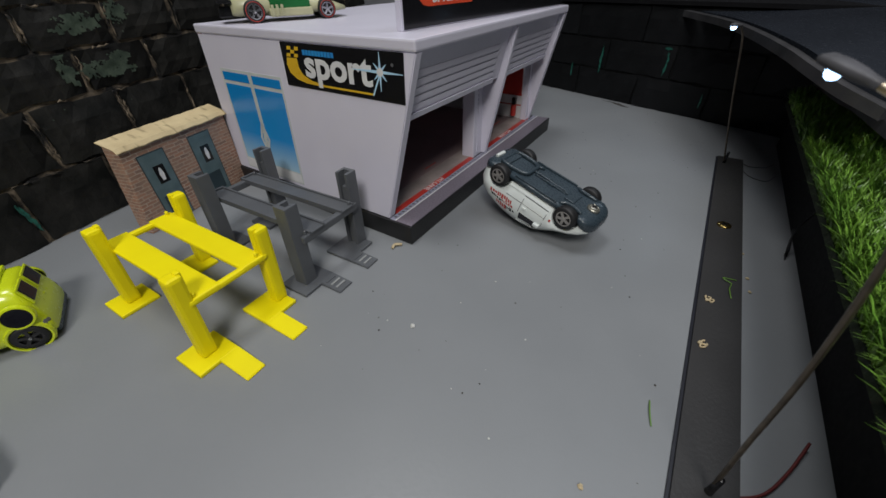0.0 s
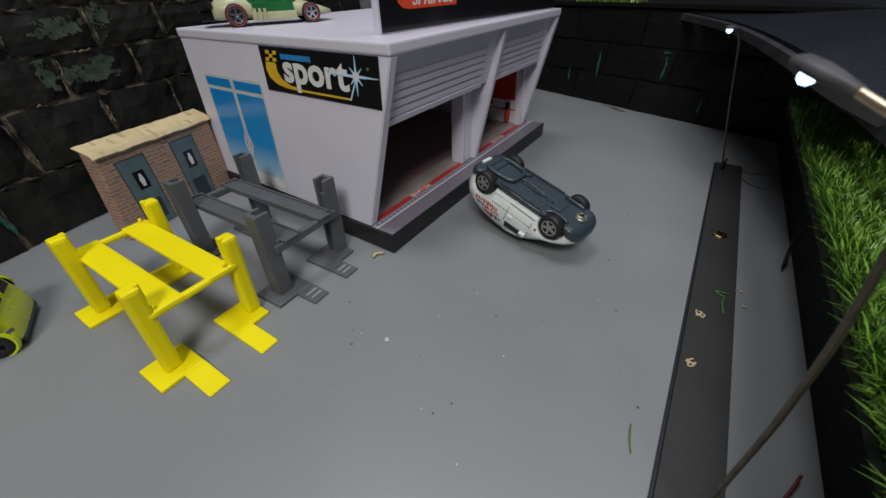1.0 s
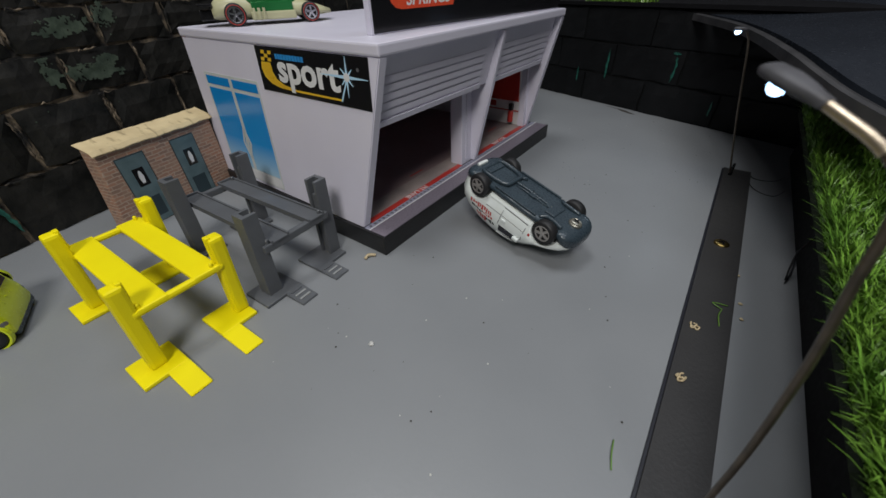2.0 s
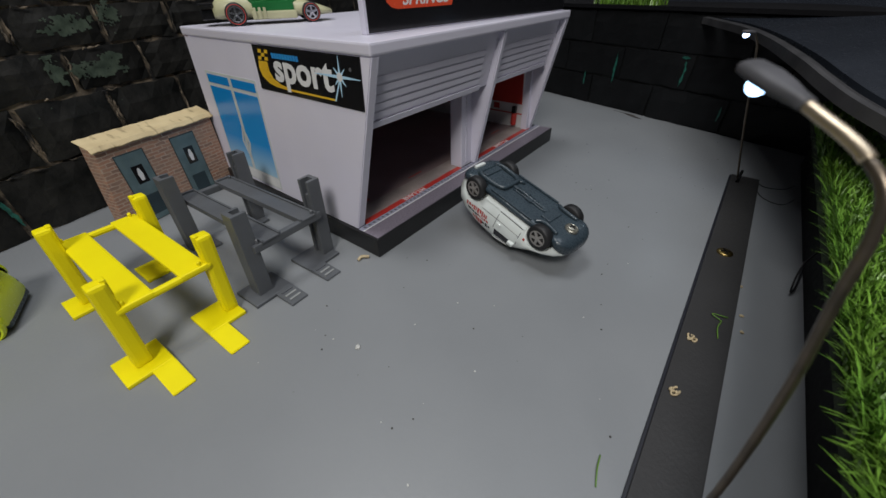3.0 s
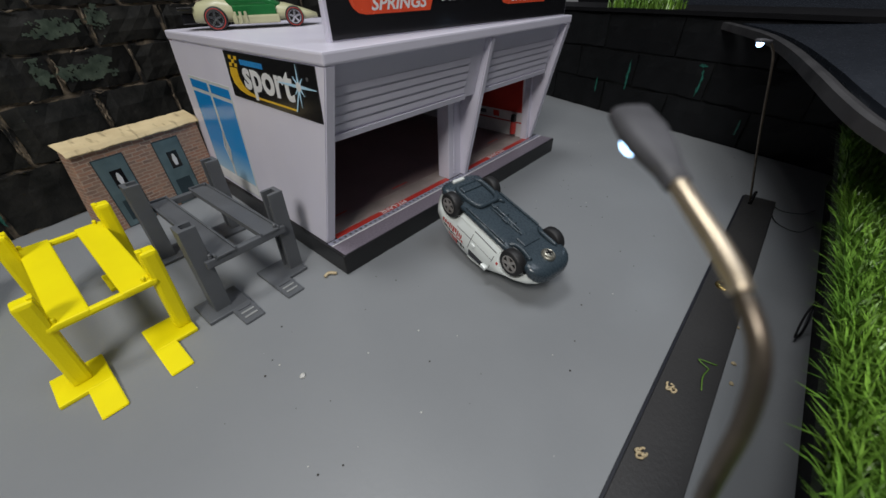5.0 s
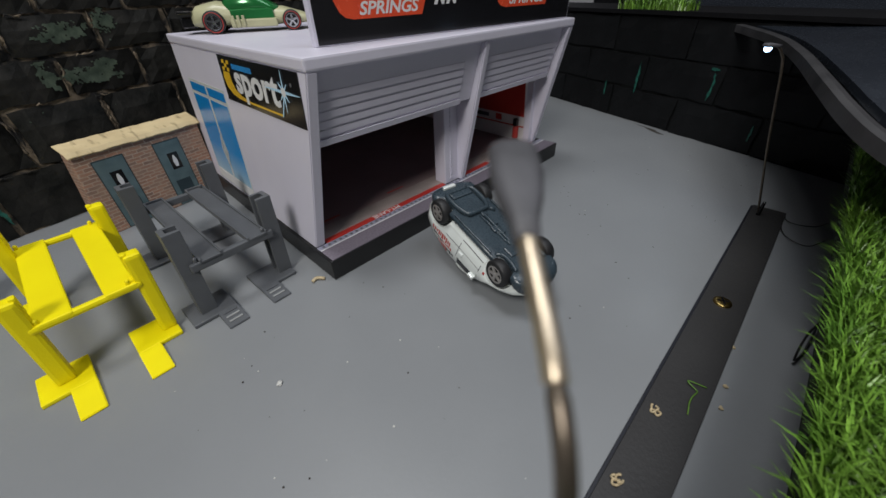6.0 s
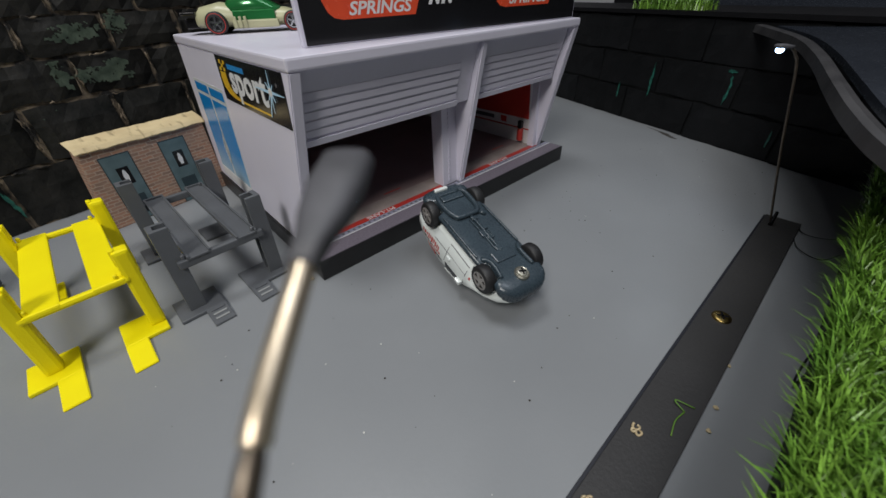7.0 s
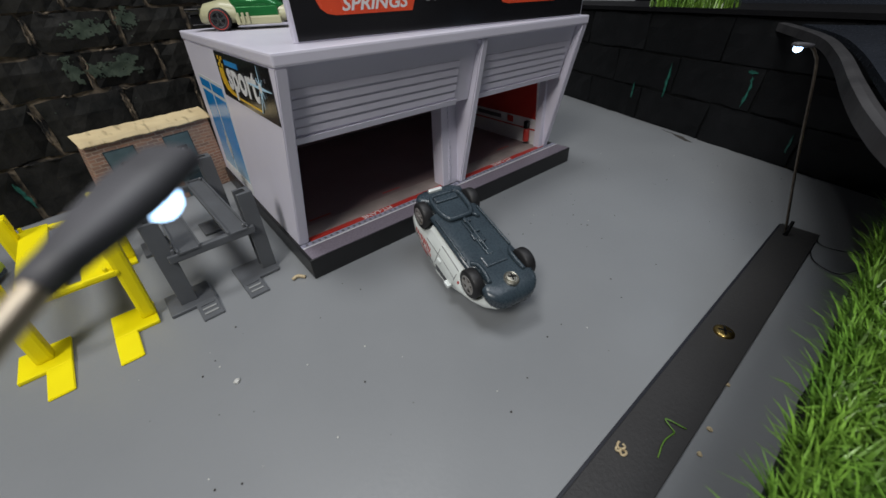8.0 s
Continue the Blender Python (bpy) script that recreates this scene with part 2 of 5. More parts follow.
def box(x0, x1, y0, y1, z0, z1, bevel=0.0, bm=None):
    """A box in millimetres, its edges rounded by bevel millimetres."""
    own = bmesh.new()
    hexa(own, [(x0, y0, z0), (x1, y0, z0), (x1, y1, z0), (x0, y1, z0)], [(x0, y0, z1), (x1, y0, z1), (x1, y1, z1), (x0, y1, z1)])
    if bevel:
        bmesh.ops.bevel(own, geom=own.edges[:], offset=bevel * MM, segments=2, affect="EDGES", profile=0.6)
    return join(bm, own)


def join(bm, own):
    if bm is None:
        return own
    me = bpy.data.meshes.new("tmp")
    own.to_mesh(me)
    own.free()
    bm.from_mesh(me)
    bpy.data.meshes.remove(me)
    return bm


def prism(outline, z0, z1, bm=None, bevel=0.0, m=None):
    """An outline in the xy plane (millimetres, counter-clockwise) raised from z0 to z1, then moved by m."""
    own = bmesh.new()
    low = [own.verts.new((x * MM, y * MM, z0 * MM)) for x, y in outline]
    high = [own.verts.new((x * MM, y * MM, z1 * MM)) for x, y in outline]
    own.faces.new(low[::-1])
    own.faces.new(high)
    k = len(outline)
    for i in range(k):
        own.faces.new((low[i], low[(i + 1) % k], high[(i + 1) % k], high[i]))
    if bevel:
        bmesh.ops.bevel(own, geom=own.edges[:], offset=bevel * MM, segments=2, affect="EDGES", profile=0.6)
    if m is not None:
        bmesh.ops.transform(own, matrix=m, verts=own.verts)
    return join(bm, own)


def lathe(profile, steps=24, bm=None, m=None):
    """A profile of (radius, height) turned round z, in millimetres."""
    own = bmesh.new()
    rings = []
    for r, z in profile:
        rings.append([own.verts.new((r * MM * math.cos(2 * math.pi * i / steps), r * MM * math.sin(2 * math.pi * i / steps), z * MM)) for i in range(steps)] if r > 1e-6 else [own.verts.new((0, 0, z * MM))])
    for a, b in zip(rings, rings[1:]):
        for i in range(steps):
            j = (i + 1) % steps
            if len(a) == 1:
                own.faces.new((a[0], b[i], b[j])[::-1])
            elif len(b) == 1:
                own.faces.new((a[i], a[j], b[0]))
            else:
                own.faces.new((a[i], a[j], b[j], b[i]))
    if m is not None:
        bmesh.ops.transform(own, matrix=m, verts=own.verts)
    return join(bm, own)


def spline(points, steps=8):
    """A smooth line through the points."""
    p = [Vector(q) for q in points]
    p = [2 * p[0] - p[1], *p, 2 * p[-1] - p[-2]]
    out = []
    for a, b, c, d in zip(p, p[1:], p[2:], p[3:]):
        for i in range(steps):
            t = i / steps
            out.append(0.5 * (2 * b + (c - a) * t + (2 * a - 5 * b + 4 * c - d) * t * t + (3 * b - a - 3 * c + d) * t ** 3))
    return [*out, p[-2]]


def tube(points, radius, sides=8, bm=None):
    """A round rod along points in metres; radius in millimetres, one value or one for each point."""
    own = bmesh.new()
    rings, normal = [], None
    for i, q in enumerate(points):
        d = (points[min(i + 1, len(points) - 1)] - points[max(i - 1, 0)]).normalized()
        if normal is None:
            normal = d.orthogonal().normalized()
        normal = (normal - d * normal.dot(d)).normalized()
        side, r = d.cross(normal), (radius[i] if isinstance(radius, list) else radius) * MM
        rings.append([own.verts.new(q + r * (math.cos(a) * normal + math.sin(a) * side)) for a in (2 * math.pi * k / sides for k in range(sides))])
    for a, b in zip(rings, rings[1:]):
        for k in range(sides):
            own.faces.new((a[k], a[(k + 1) % sides], b[(k + 1) % sides], b[k]))
    own.faces.new(rings[0][::-1])
    own.faces.new(rings[-1])
    return join(bm, own)


def lettering(name, text, size, mat, parent, m, bold=0.0, depth=0.1, shear=0.0, label=""):
    """Words in the built-in font as a mesh; size in millimetres."""
    cu = bpy.data.curves.new("words", "FONT")
    cu.body, cu.size, cu.extrude, cu.offset, cu.shear = text, size * MM, depth * MM, bold * MM, shear
    cu.align_x, cu.align_y, cu.resolution_u = "CENTER", "CENTER", 3
    tmp = new("words", cu)
    me = bpy.data.meshes.new_from_object(tmp.evaluated_get(bpy.context.evaluated_depsgraph_get()))
    bpy.data.objects.remove(tmp)
    me.materials.clear()
    me.materials.append(mat)
    ob = new(name, me)
    ob.parent = parent
    ob.matrix_local = m
    if label:
        ob["label"] = label
    return ob


def axes(origin, right, up):
    """The pose whose x runs along right and y along up, at origin in millimetres."""
    r = Vector(right).normalized()
    n = r.cross(Vector(up)).normalized()
    u = n.cross(r)
    return Matrix.Translation(Vector(origin) * MM) @ Matrix((r, u, n)).transposed().to_4x4()


# ---- setting ----


def slab(name, x0, x1, y0, y1, z0, z1, mat, m=None, label="", category=""):
    ob = link(name, box(x0, x1, y0, y1, z0, z1), mat)
    if m is not None:
        ob.matrix_world = m
    return tagged(ob, label, category, kind="structure")


slab("floor", -1300, 900, -1300, 900, -20, 0, M_FLOOR, label="grey painted board floor with dust and crumbs", category="floor")

# The two black brick walls meet behind the garage; s runs along the wall, z up.
WALL_BACK = pose(-131 * MM, 186 * MM, 0, 0, 0, 14)
WALL_RIGHT = pose(377 * MM, -14 * MM, 0, 0, 0, 252)
COURSES_BACK = [0, 37.5, 72.5, 97.0, 119.5, 142.0, 164.0]
COURSES_RIGHT = [0, 32.5, 65.0, 97.5]


def brick_mesh(name, length, height, seed, mat):
    """A worn brick face with chipped, uneven edges, seen from -y."""
    rng = random.Random(seed)
    bm = box(0, length, -5.0, 8, 0, height)
    bmesh.ops.subdivide_edges(bm, edges=[e for e in bm.edges if abs((e.verts[0].co - e.verts[1].co).x) > 1e-6], cuts=5, use_grid_fill=True)
    bmesh.ops.subdivide_edges(bm, edges=[e for e in bm.edges if abs((e.verts[0].co - e.verts[1].co).z) > 1e-6], cuts=2, use_grid_fill=True)
    for v in bm.verts:
        rim = v.co.x < 1e-5 or v.co.x > length * MM - 1e-5 or v.co.z < 1e-5 or v.co.z > height * MM - 1e-5
        if v.co.y < 0:
            v.co.y += (rng.uniform(0.3, 2.4) if rim else rng.uniform(-0.5, 0.5)) * MM
            if rim:
                v.co.x += rng.uniform(-0.8, 0.8) * MM
                v.co.z += rng.uniform(-0.9, 0.9) * MM
    bmesh.ops.recalc_face_normals(bm, faces=bm.faces)
    me = bpy.data.meshes.new(name)
    bm.to_mesh(me)
    bm.free()
    me.materials.append(mat)
    return me


def patch(name, mat, parent, m, rx, rz, seed, drip=False):
    """A thin flaked patch of paint or mortar with a ragged outline, lying on a wall face."""
    rng = random.Random(seed)
    k = 26
    pts = []
    for i in range(k):
        a = 2 * math.pi * i / k
        r = rng.uniform(0.62, 1.1)
        pts.append((rx * r * math.cos(a) + (rng.uniform(-0.25, 0.25) * rx if drip else 0), rz * r * math.sin(a)))
    ob = part(name, prism(pts, 0, 0.45), mat, parent)
    ob.matrix_local = m
    return ob


def flaked_patch(name, mat, parent, m, rx, rz, seed, level=0.0):
    """Old paint worn to flakes: small cells kept where a noise is high, thinning out towards the rim."""
    rng = random.Random(seed)
    step = 0.75
    nx, nz = int(rx * 1.3 / step), int(rz * 1.3 / step)
    bm = bmesh.new()
    verts = {}

    def corner(i, j):
        if (i, j) not in verts:
            verts[i, j] = bm.verts.new(((i + rng.uniform(-0.36, 0.36)) * step * MM, (j + rng.uniform(-0.36, 0.36)) * step * MM, 0.4 * MM))
        return verts[i, j]

    for i in range(-nx, nx):
        for j in range(-nz, nz):
            far = math.hypot(i * step / rx, j * step / rz)
            grain = noise.noise(Vector((i * 0.16 + seed, j * 0.22, 0))) + 0.75 * noise.noise(Vector((i * 0.5, j * 0.5 + seed, 3)))
            if grain + 0.75 * (1 - far ** 2) > level:
                bm.faces.new((corner(i, j), corner(i + 1, j), corner(i + 1, j + 1), corner(i, j + 1)))
    bmesh.ops.solidify(bm, geom=bm.faces[:], thickness=0.35 * MM)
    bmesh.ops.recalc_face_normals(bm, faces=bm.faces)
    ob = part(name, bm, mat, parent)
    ob.matrix_local = m
    return ob


def brick_wall(name, m, mortar, courses, joints, s0, s1, label, mat, gap):
    """Mortar board with a separate brick for every place; joints: for each course, one vertical joint and the brick length."""
    wall = link(name, box(s0, s1, -2.4, 40, 0, courses[-1]), mortar)
    wall.matrix_world = m
    tagged(wall, label, "brick wall", kind="structure")
    meshes = {}
    for c, (joint, length) in enumerate(joints):
        first = joint - length * math.ceil((joint - s0) / length)
        n = 0
        while first + n * length < s1 - 5:
            s = first + n * length
            if s > s0 - 1:
                key = (c, (n + c) % 5)
                if key not in meshes:
                    meshes[key] = brick_mesh("brick", length - gap, courses[c + 1] - courses[c] - 2.2, int(length) * 7 + key[1] * 13 + c, mat)
                b = new("brick", meshes[key])
                b.parent = wall
                b.location = ((s + gap / 2) * MM, 0, (courses[c] + 0.8) * MM)
            n += 1
    return wall


JOINTS_BACK = [(16, 50), (44, 50), (81, 47), (63, 47), (87, 47), (64, 47)]
wall_back = brick_wall("wall_back", WALL_BACK, M_MORTAR, COURSES_BACK, JOINTS_BACK, -420, 420, "black painted brick wall with crumbling tan mortar joints", M_BLACK_BRICK, 3.2)
wall_right = brick_wall("wall_right", WALL_RIGHT, M_DARK_MORTAR, COURSES_RIGHT, [(-29, 76), (5, 76), (-40, 82)], -260, 230, "low black painted brick wall with teal paint drips", M_BLACK_WALL, 2.0)
slab("wall_back_upper", -420, 420, 0, 40, 164, 420, M_BOARD, WALL_BACK, "plain black upper wall", "wall")


def on_wall(s, z, turn=0.0, out=5.2):
    """A pose lying on a wall's face, x along the wall, y up."""
    return Matrix.Translation((s * MM, -out * MM, z * MM)) @ pose(0, 0, 0, 90, 0, 0) @ pose(0, 0, 0, 0, 0, turn)


for k, (s, z, rx, rz, turn) in enumerate([(92, 109, 13, 4.6, 4), (117, 113, 6, 5.5, 30), (95, 84, 16, 4.4, -3), (104, 88, 9, 4, 10), (73, 86, 4, 7, 0)]):
    flaked_patch("paint_patch", M_GREEN_PAINT, wall_back, on_wall(s, z, turn), rx, rz, 30 + k)


def mortar_string(a, b, rng):
    """A crumbling ridge of mortar squeezed out along a joint, from a to b (s, z) on the back wall."""
    (sa, za), (sb, zb) = a, b
    k = max(4, int(math.hypot(sb - sa, zb - za) / 1.6))
    line, radii = [], []
    for i in range(k + 1):
        f = i / k
        line.append(Vector(((sa + (sb - sa) * f + rng.uniform(-0.7, 0.7)) * MM, (-4.6 + rng.uniform(-0.5, 0.5)) * MM, (za + (zb - za) * f + rng.uniform(-0.7, 0.7)) * MM)))
        radii.append(max(0.06, rng.uniform(-0.1, 0.85)) * (0.3 if i in (0, k) else 1.0))
    part("mortar_ridge", tube(line, radii, 6), M_MORTAR, wall_back, smooth=True)


ridge = random.Random(5)
for course in range(1, 6):
    low, high = COURSES_BACK[course], COURSES_BACK[course + 1]
    joint, length = JOINTS_BACK[course]
    for n in range(-2, 4):
        s = joint + n * length
        lean = ridge.uniform(-2, 2)
        for off in (-1.2, 1.0) if s < 120 else (0.4,):
            cut = ridge.uniform(0.0, 0.35)
            mortar_string((s + off, low + (high - low) * cut), (s + off + lean, low + (high - low) * ridge.uniform(0.75, 1.0)), ridge)
    s = -50.0
    while s < 210:
        run = ridge.uniform(4, 17)
        if ridge.random() < (0.36 if s < 110 else 0.15):
            mortar_string((s, low - 0.6 + ridge.uniform(-0.9, 0.9)), (s + run, low - 0.6 + ridge.uniform(-0.9, 0.9)), ridge)
        s += run + ridge.uniform(1, 7)
for k, (s, z) in enumerate([(96, 62), (60, 66), (120, 100)]):
    flaked_patch("paint_fleck", M_GREEN_PAINT, wall_back, on_wall(s, z, 0), 18, 8, 60 + k, 1.42)
patch("paint_drip", M_TEAL_PAINT, wall_back, on_wall(14, 19, 8), 1.3, 10, 90, True)
for k, (s, z, rx, rz) in enumerate([(-2, 43, 1.4, 15), (73, 47, 1.7, 15), (-40, 26, 1.0, 9), (71, 61, 4, 1.4), (118, 18, 0.9, 7)]):
    patch("paint_drip", M_TEAL_PAINT, wall_right, on_wall(s, z, 0, 4.2), rx, rz, 100 + k, True)

# Ledge on the low wall, and the dark board behind it.
slab("ledge", -260, 230, -6, 90, 98.5, 102, M_BOARD, WALL_RIGHT, "black ledge on top of the low brick wall", "ledge")
slab("backdrop_board", -700, 700, 400, 420, 0, 420, M_BOARD, WALL_RIGHT, "plain black board behind the layout", "board")

# Retaining board under the grass bank and the raised track deck.
slab("bank_board", -420, 290, -216, -193, 0, 41, M_BOARD, label="black board that holds up the grass bank", category="board")
RIM = [(640, 175, 112), (440, -12, 97), (350, -83, 91), (286, -117, 90), (219, -136, 90), (151, -151, 89), (124, -160, 86), (108, -170, 82), (98, -186, 76)]
RIM_NEAR = [(270, -191, 56), (186, -190, 63), (150, -190, 67), (100, -192, 69), (60, -196, 70), (-40, -206, 70), (-400, -226, 70)]


def deck(name, rim, far, label):
    """A black track sheet whose near edge follows the rim, with a lighter upright border."""
    line = spline([[c * MM for c in p] for p in rim], 10)
    ob = thing(name, Matrix(), label, "race track")
    bm = bmesh.new()
    rows = []
    for q in line:
        d = (Vector(far) * MM - q)
        rows.append([bm.verts.new(q + Vector((d.x * f, d.y * f, lift * MM))) for f, lift in ((0.012, 4.0), (0.05, 6.0), (0.15, 13), (0.4, 34), (1.0, 90))])
        rows[-1] += [bm.verts.new(v.co - Vector((0, 0, 3 * MM))) for v in rows[-1][::-1]]
    for a, b in zip(rows, rows[1:]):
        k = len(a)
        for i in range(k):
            bm.faces.new((a[i], a[(i + 1) % k], b[(i + 1) % k], b[i]))
    bm.faces.new(rows[0][::-1])
    bm.faces.new(rows[-1])
    bmesh.ops.recalc_face_normals(bm, faces=bm.faces)
    part("track_surface", bm, M_DECK, ob, "glossy black track surface", smooth=False)
    bm = bmesh.new()
    rows = []
    for q in line:
        d = Vector((far[0] * MM - q.x, far[1] * MM - q.y, 0)).normalized() * 2.7 * MM
        rows.append([bm.verts.new(q + o) for o in (Vector((0, 0, -1.5 * MM)), Vector((0, 0, 3.4 * MM)), d + Vector((0, 0, 4.0 * MM)), d * 2 + Vector((0, 0, 3.7 * MM)), d * 2 + Vector((0, 0, -1.5 * MM)))])
    for a, b in zip(rows, rows[1:]):
        for i in range(5):
            bm.faces.new((a[i], a[(i + 1) % 5], b[(i + 1) % 5], b[i]))
    bm.faces.new(rows[0][::-1])
    bm.faces.new(rows[-1])
    bmesh.ops.recalc_face_normals(bm, faces=bm.faces)
    part("border", bm, M_DECK_EDGE, ob, "scuffed grey plastic border")
    return ob


deck("race_track", RIM, (900, -700, 0), "raised black race track with a scuffed grey border")
deck("race_track", RIM_NEAR, (0, -1000, 0), "raised black race track beside the grass bank")
slab("track_support", -420, 330, -900, -228, 0, 52, M_BOARD, label="black support under the raised track", category="board")

# Unseen room added around the layout; its mid-grey walls and ceiling bounce fill light.
slab("room_wall_left", -1330, -1300, -1300, 900, 0, 1700, M_FILL_ROOM, label="plain grey unseen room wall that bounces fill light", category="wall")
slab("room_wall_front", -1300, 900, -1330, -1300, 0, 1700, M_FILL_ROOM, label="plain grey unseen room wall that bounces fill light", category="wall")
slab("room_wall_right", 900, 930, -1300, 900, 0, 1700, M_FILL_ROOM, label="plain grey unseen room wall that bounces fill light", category="wall")
slab("room_wall_far", -1300, 900, 900, 930, 0, 1700, M_FILL_ROOM, label="plain grey unseen room wall that bounces fill light", category="wall")
slab("ceiling", -1300, 900, -1300, 900, 1700, 1730, M_FILL_ROOM, label="plain grey unseen ceiling that bounces fill light", category="ceiling")

# ---- the garage ----
garage = thing("pit_garage", pose(1.5 * MM, -3.2 * MM, 0, 0, 0, 0.4), "white plastic pit garage with two half-open shutters, black base", "model building")
FOOT, TOP = 12.0, 101.0


def side_x(z):
    return 1.5 + 5.5 * (z - FOOT) / (TOP - FOOT)


part("base", box(0, 228, -3.6, 170, 0, FOOT, 0.6), M_BASE, garage, "black plastic base plate")
part("apron", box(1.5, 226.5, -2.8, 9.0, FOOT, FOOT + 0.3), M_APRON, garage, "printed purple-grey asphalt apron")
kerb = part("kerb_print", box(1.5, 226.5, 9.0, 13.0, FOOT, FOOT + 0.35), M_APRON_LINE, garage, "printed grey drain kerb")
part("kerb_line", box(1.5, 226.5, 8.4, 9.2, FOOT, FOOT + 0.45), M_PRINT_WHITE, kerb, "thin white line")
for k in range(60):
    part("drain_slot", box(4 + k * 3.6, 5.4 + k * 3.6, 10.2, 12.0, FOOT + 0.3, FOOT + 0.45), M_PRINT_GREY, kerb)
part("pit_floor", box(6, 215, 17, 160, FOOT, FOOT + 0.3), M_PIT_FLOOR, garage, "printed dark concrete pit floor")
# Paler strip just behind the red line, over the pit floor's front.
part("floor_edge", box(6, 215, 17.3, 30, FOOT + 0.25, FOOT + 0.42), M_PALE_LINE, garage, "paler strip along the front of the pit floor")
for x0, x1 in ((8, 104), (123, 214)):
    line = part("pit_line", box(x0, x1, 13.2, 17.2, FOOT, FOOT + 0.5), M_RED, garage, "red printed line across the bay")
    lettering("line_words", "PIT-LANE", 5.0, M_PRINT_WHITE, line, axes(((x0 + x1) / 2 - 4, 15.3, FOOT + 0.55), (-1, 0, 0), (0, -1, 0)), 0.05, 0.05, label="white words PIT-LANE")
    part("floor_mark", box((x0 + x1) / 2 + 12, (x0 + x1) / 2 + 26, 34, 35.2, FOOT + 0.2, FOOT + 0.4), M_RED, line, "short red floor mark")
    part("floor_mark", box(x0 + 8, x0 + 22, 34, 35.2, FOOT + 0.2, FOOT + 0.4), M_RED, line, "short red floor mark")


def slanted_wall(xa, xb, xa2, xb2, front_low, front_high, y1, bevel=0.5):
    """An upright plate whose front edge leans forward at the top."""
    own = bmesh.new()
    hexa(own, [(xa, front_low, FOOT), (xb, front_low, FOOT), (xb, y1, FOOT), (xa, y1, FOOT)], [(xa2, front_high, TOP), (xb2, front_high, TOP), (xb2, y1, TOP), (xa2, y1, TOP)])
    bmesh.ops.bevel(own, geom=own.edges[:], offset=bevel * MM, segments=2, affect="EDGES")
    return own


part("side_wall", slanted_wall(1.5, 7, 7, 12, 13.5, -9.8, 167), M_WHITE, garage, "white side wall with a slanting front edge")
part("side_wall", slanted_wall(214, 219.5, 206.5, 212, 13.5, -9.8, 167), M_WHITE, garage, "white side wall with a slanting front edge")
part("back_wall", box(7, 212, 162, 167, FOOT, TOP), M_INNER, garage, "dark back wall")
part("roof", box(6.6, 212.5, -10.0, 168.0, TOP, 106, 1.0), M_WHITE, garage, "thick white roof slab")
# Pillar between the bays: a post and a fin that leans forward.
fin = bmesh.new()
hexa(fin, [(117.5, 11, FOOT), (122.5, 11, FOOT), (122.5, 20, FOOT), (117.5, 20, FOOT)], [(116, -9, TOP), (120.5, -9, TOP), (120.5, 12, TOP), (116, 12, TOP)])
bmesh.ops.bevel(fin, geom=fin.edges[:], offset=0.7 * MM, segments=2, affect="EDGES")
pillar = part("pillar", box(104.5, 118, 14, 24, FOOT, 96, 0.6), M_WHITE, garage, "white pillar between the bays")
part("fin", fin, M_WHITE, pillar, "white fin leaning forward")
for z in range(15, 70, 3):
    part("pillar_rib", box(109.5, 111.0, 13.4, 14.2, z, z + 1.8), M_WHITE, pillar)
jamb = part("door_jamb", box(209, 214.5, 14, 20, FOOT, 96, 0.5), M_WHITE, garage, "white door jamb with a ribbed edge")
for z in range(15, 70, 3):
    part("jamb_rib", box(208.3, 209.2, 14.2, 15.2, z, z + 1.8), M_WHITE, jamb)



def shutter_y(z):
    """The shutters lean with the front of the building."""
    return -5.5 + (TOP - z) * 0.258


def leaning_plate(x0, x1, z0, z1, front, back):
    own = bmesh.new()
    a, c = shutter_y(z0), shutter_y(z1)
    return hexa(own, [(x0, a + front, z0), (x1, a + front, z0), (x1, a + back, z0), (x0, a + back, z0)], [(x0, c + front, z1), (x1, c + front, z1), (x1, c + back, z1), (x0, c + back, z1)])


for x0, x1 in ((9, 116), (119, 207)):
    end = min(x1, 206)
    shutter = part("shutter", leaning_plate(x0, end, 69.5, TOP + 0.3, 0.0, 2.5), M_WHITE, garage, "half-open white roller shutter")
    right = 104.5 if x0 < 50 else 203
    for k in range(5):
        z = 72.2 + k * 4.05
        y0, y1 = shutter_y(z), shutter_y(z + 3.5)
        slat = bmesh.new()
        hexa(slat, [(x0 + 3, y0 - 0.85, z + 0.5), (right, y0 - 0.85, z + 0.5), (right, y0 + 0.3, z), (x0 + 3, y0 + 0.3, z)], [(x0 + 3, y1 - 0.35, z + 3.4), (right, y1 - 0.35, z + 3.4), (right, y1 + 0.3, z + 3.5), (x0 + 3, y1 + 0.3, z + 3.5)])
        part("slat", slat, M_WHITE, shutter)
    part("bottom_rail", leaning_plate(x0 + 1.5, right + 1, 68.6, 71.4, -1.6, 2.0), M_WHITE, shutter, "white bottom rail")

# Inside of the right bay.
liner = part("wall_liner", box(211, 213.8, 20, 160, FOOT, 95), M_PRINT_WHITE, garage, "printed white and red inner wall")
part("red_panel", box(210.5, 211.1, 20.5, 160, 34, 95), M_RED, liner, "red upper panel")
part("red_stripe", box(210.5, 211.1, 20.5, 160, 24.6, 25.6), M_RED, liner, "thin red stripe")
for y0, y1, z0, z1, mt in ((58, 86, 28.4, 31.6, M_PRINT_GREY), (94, 112, 28.4, 31.6, M_PRINT_GREY), (44, 50, 27.5, 32.5, M_RED)):
    part("wall_mark", box(210.4, 211.1, y0, y1, z0, z1), mt, liner, "printed wall marking")
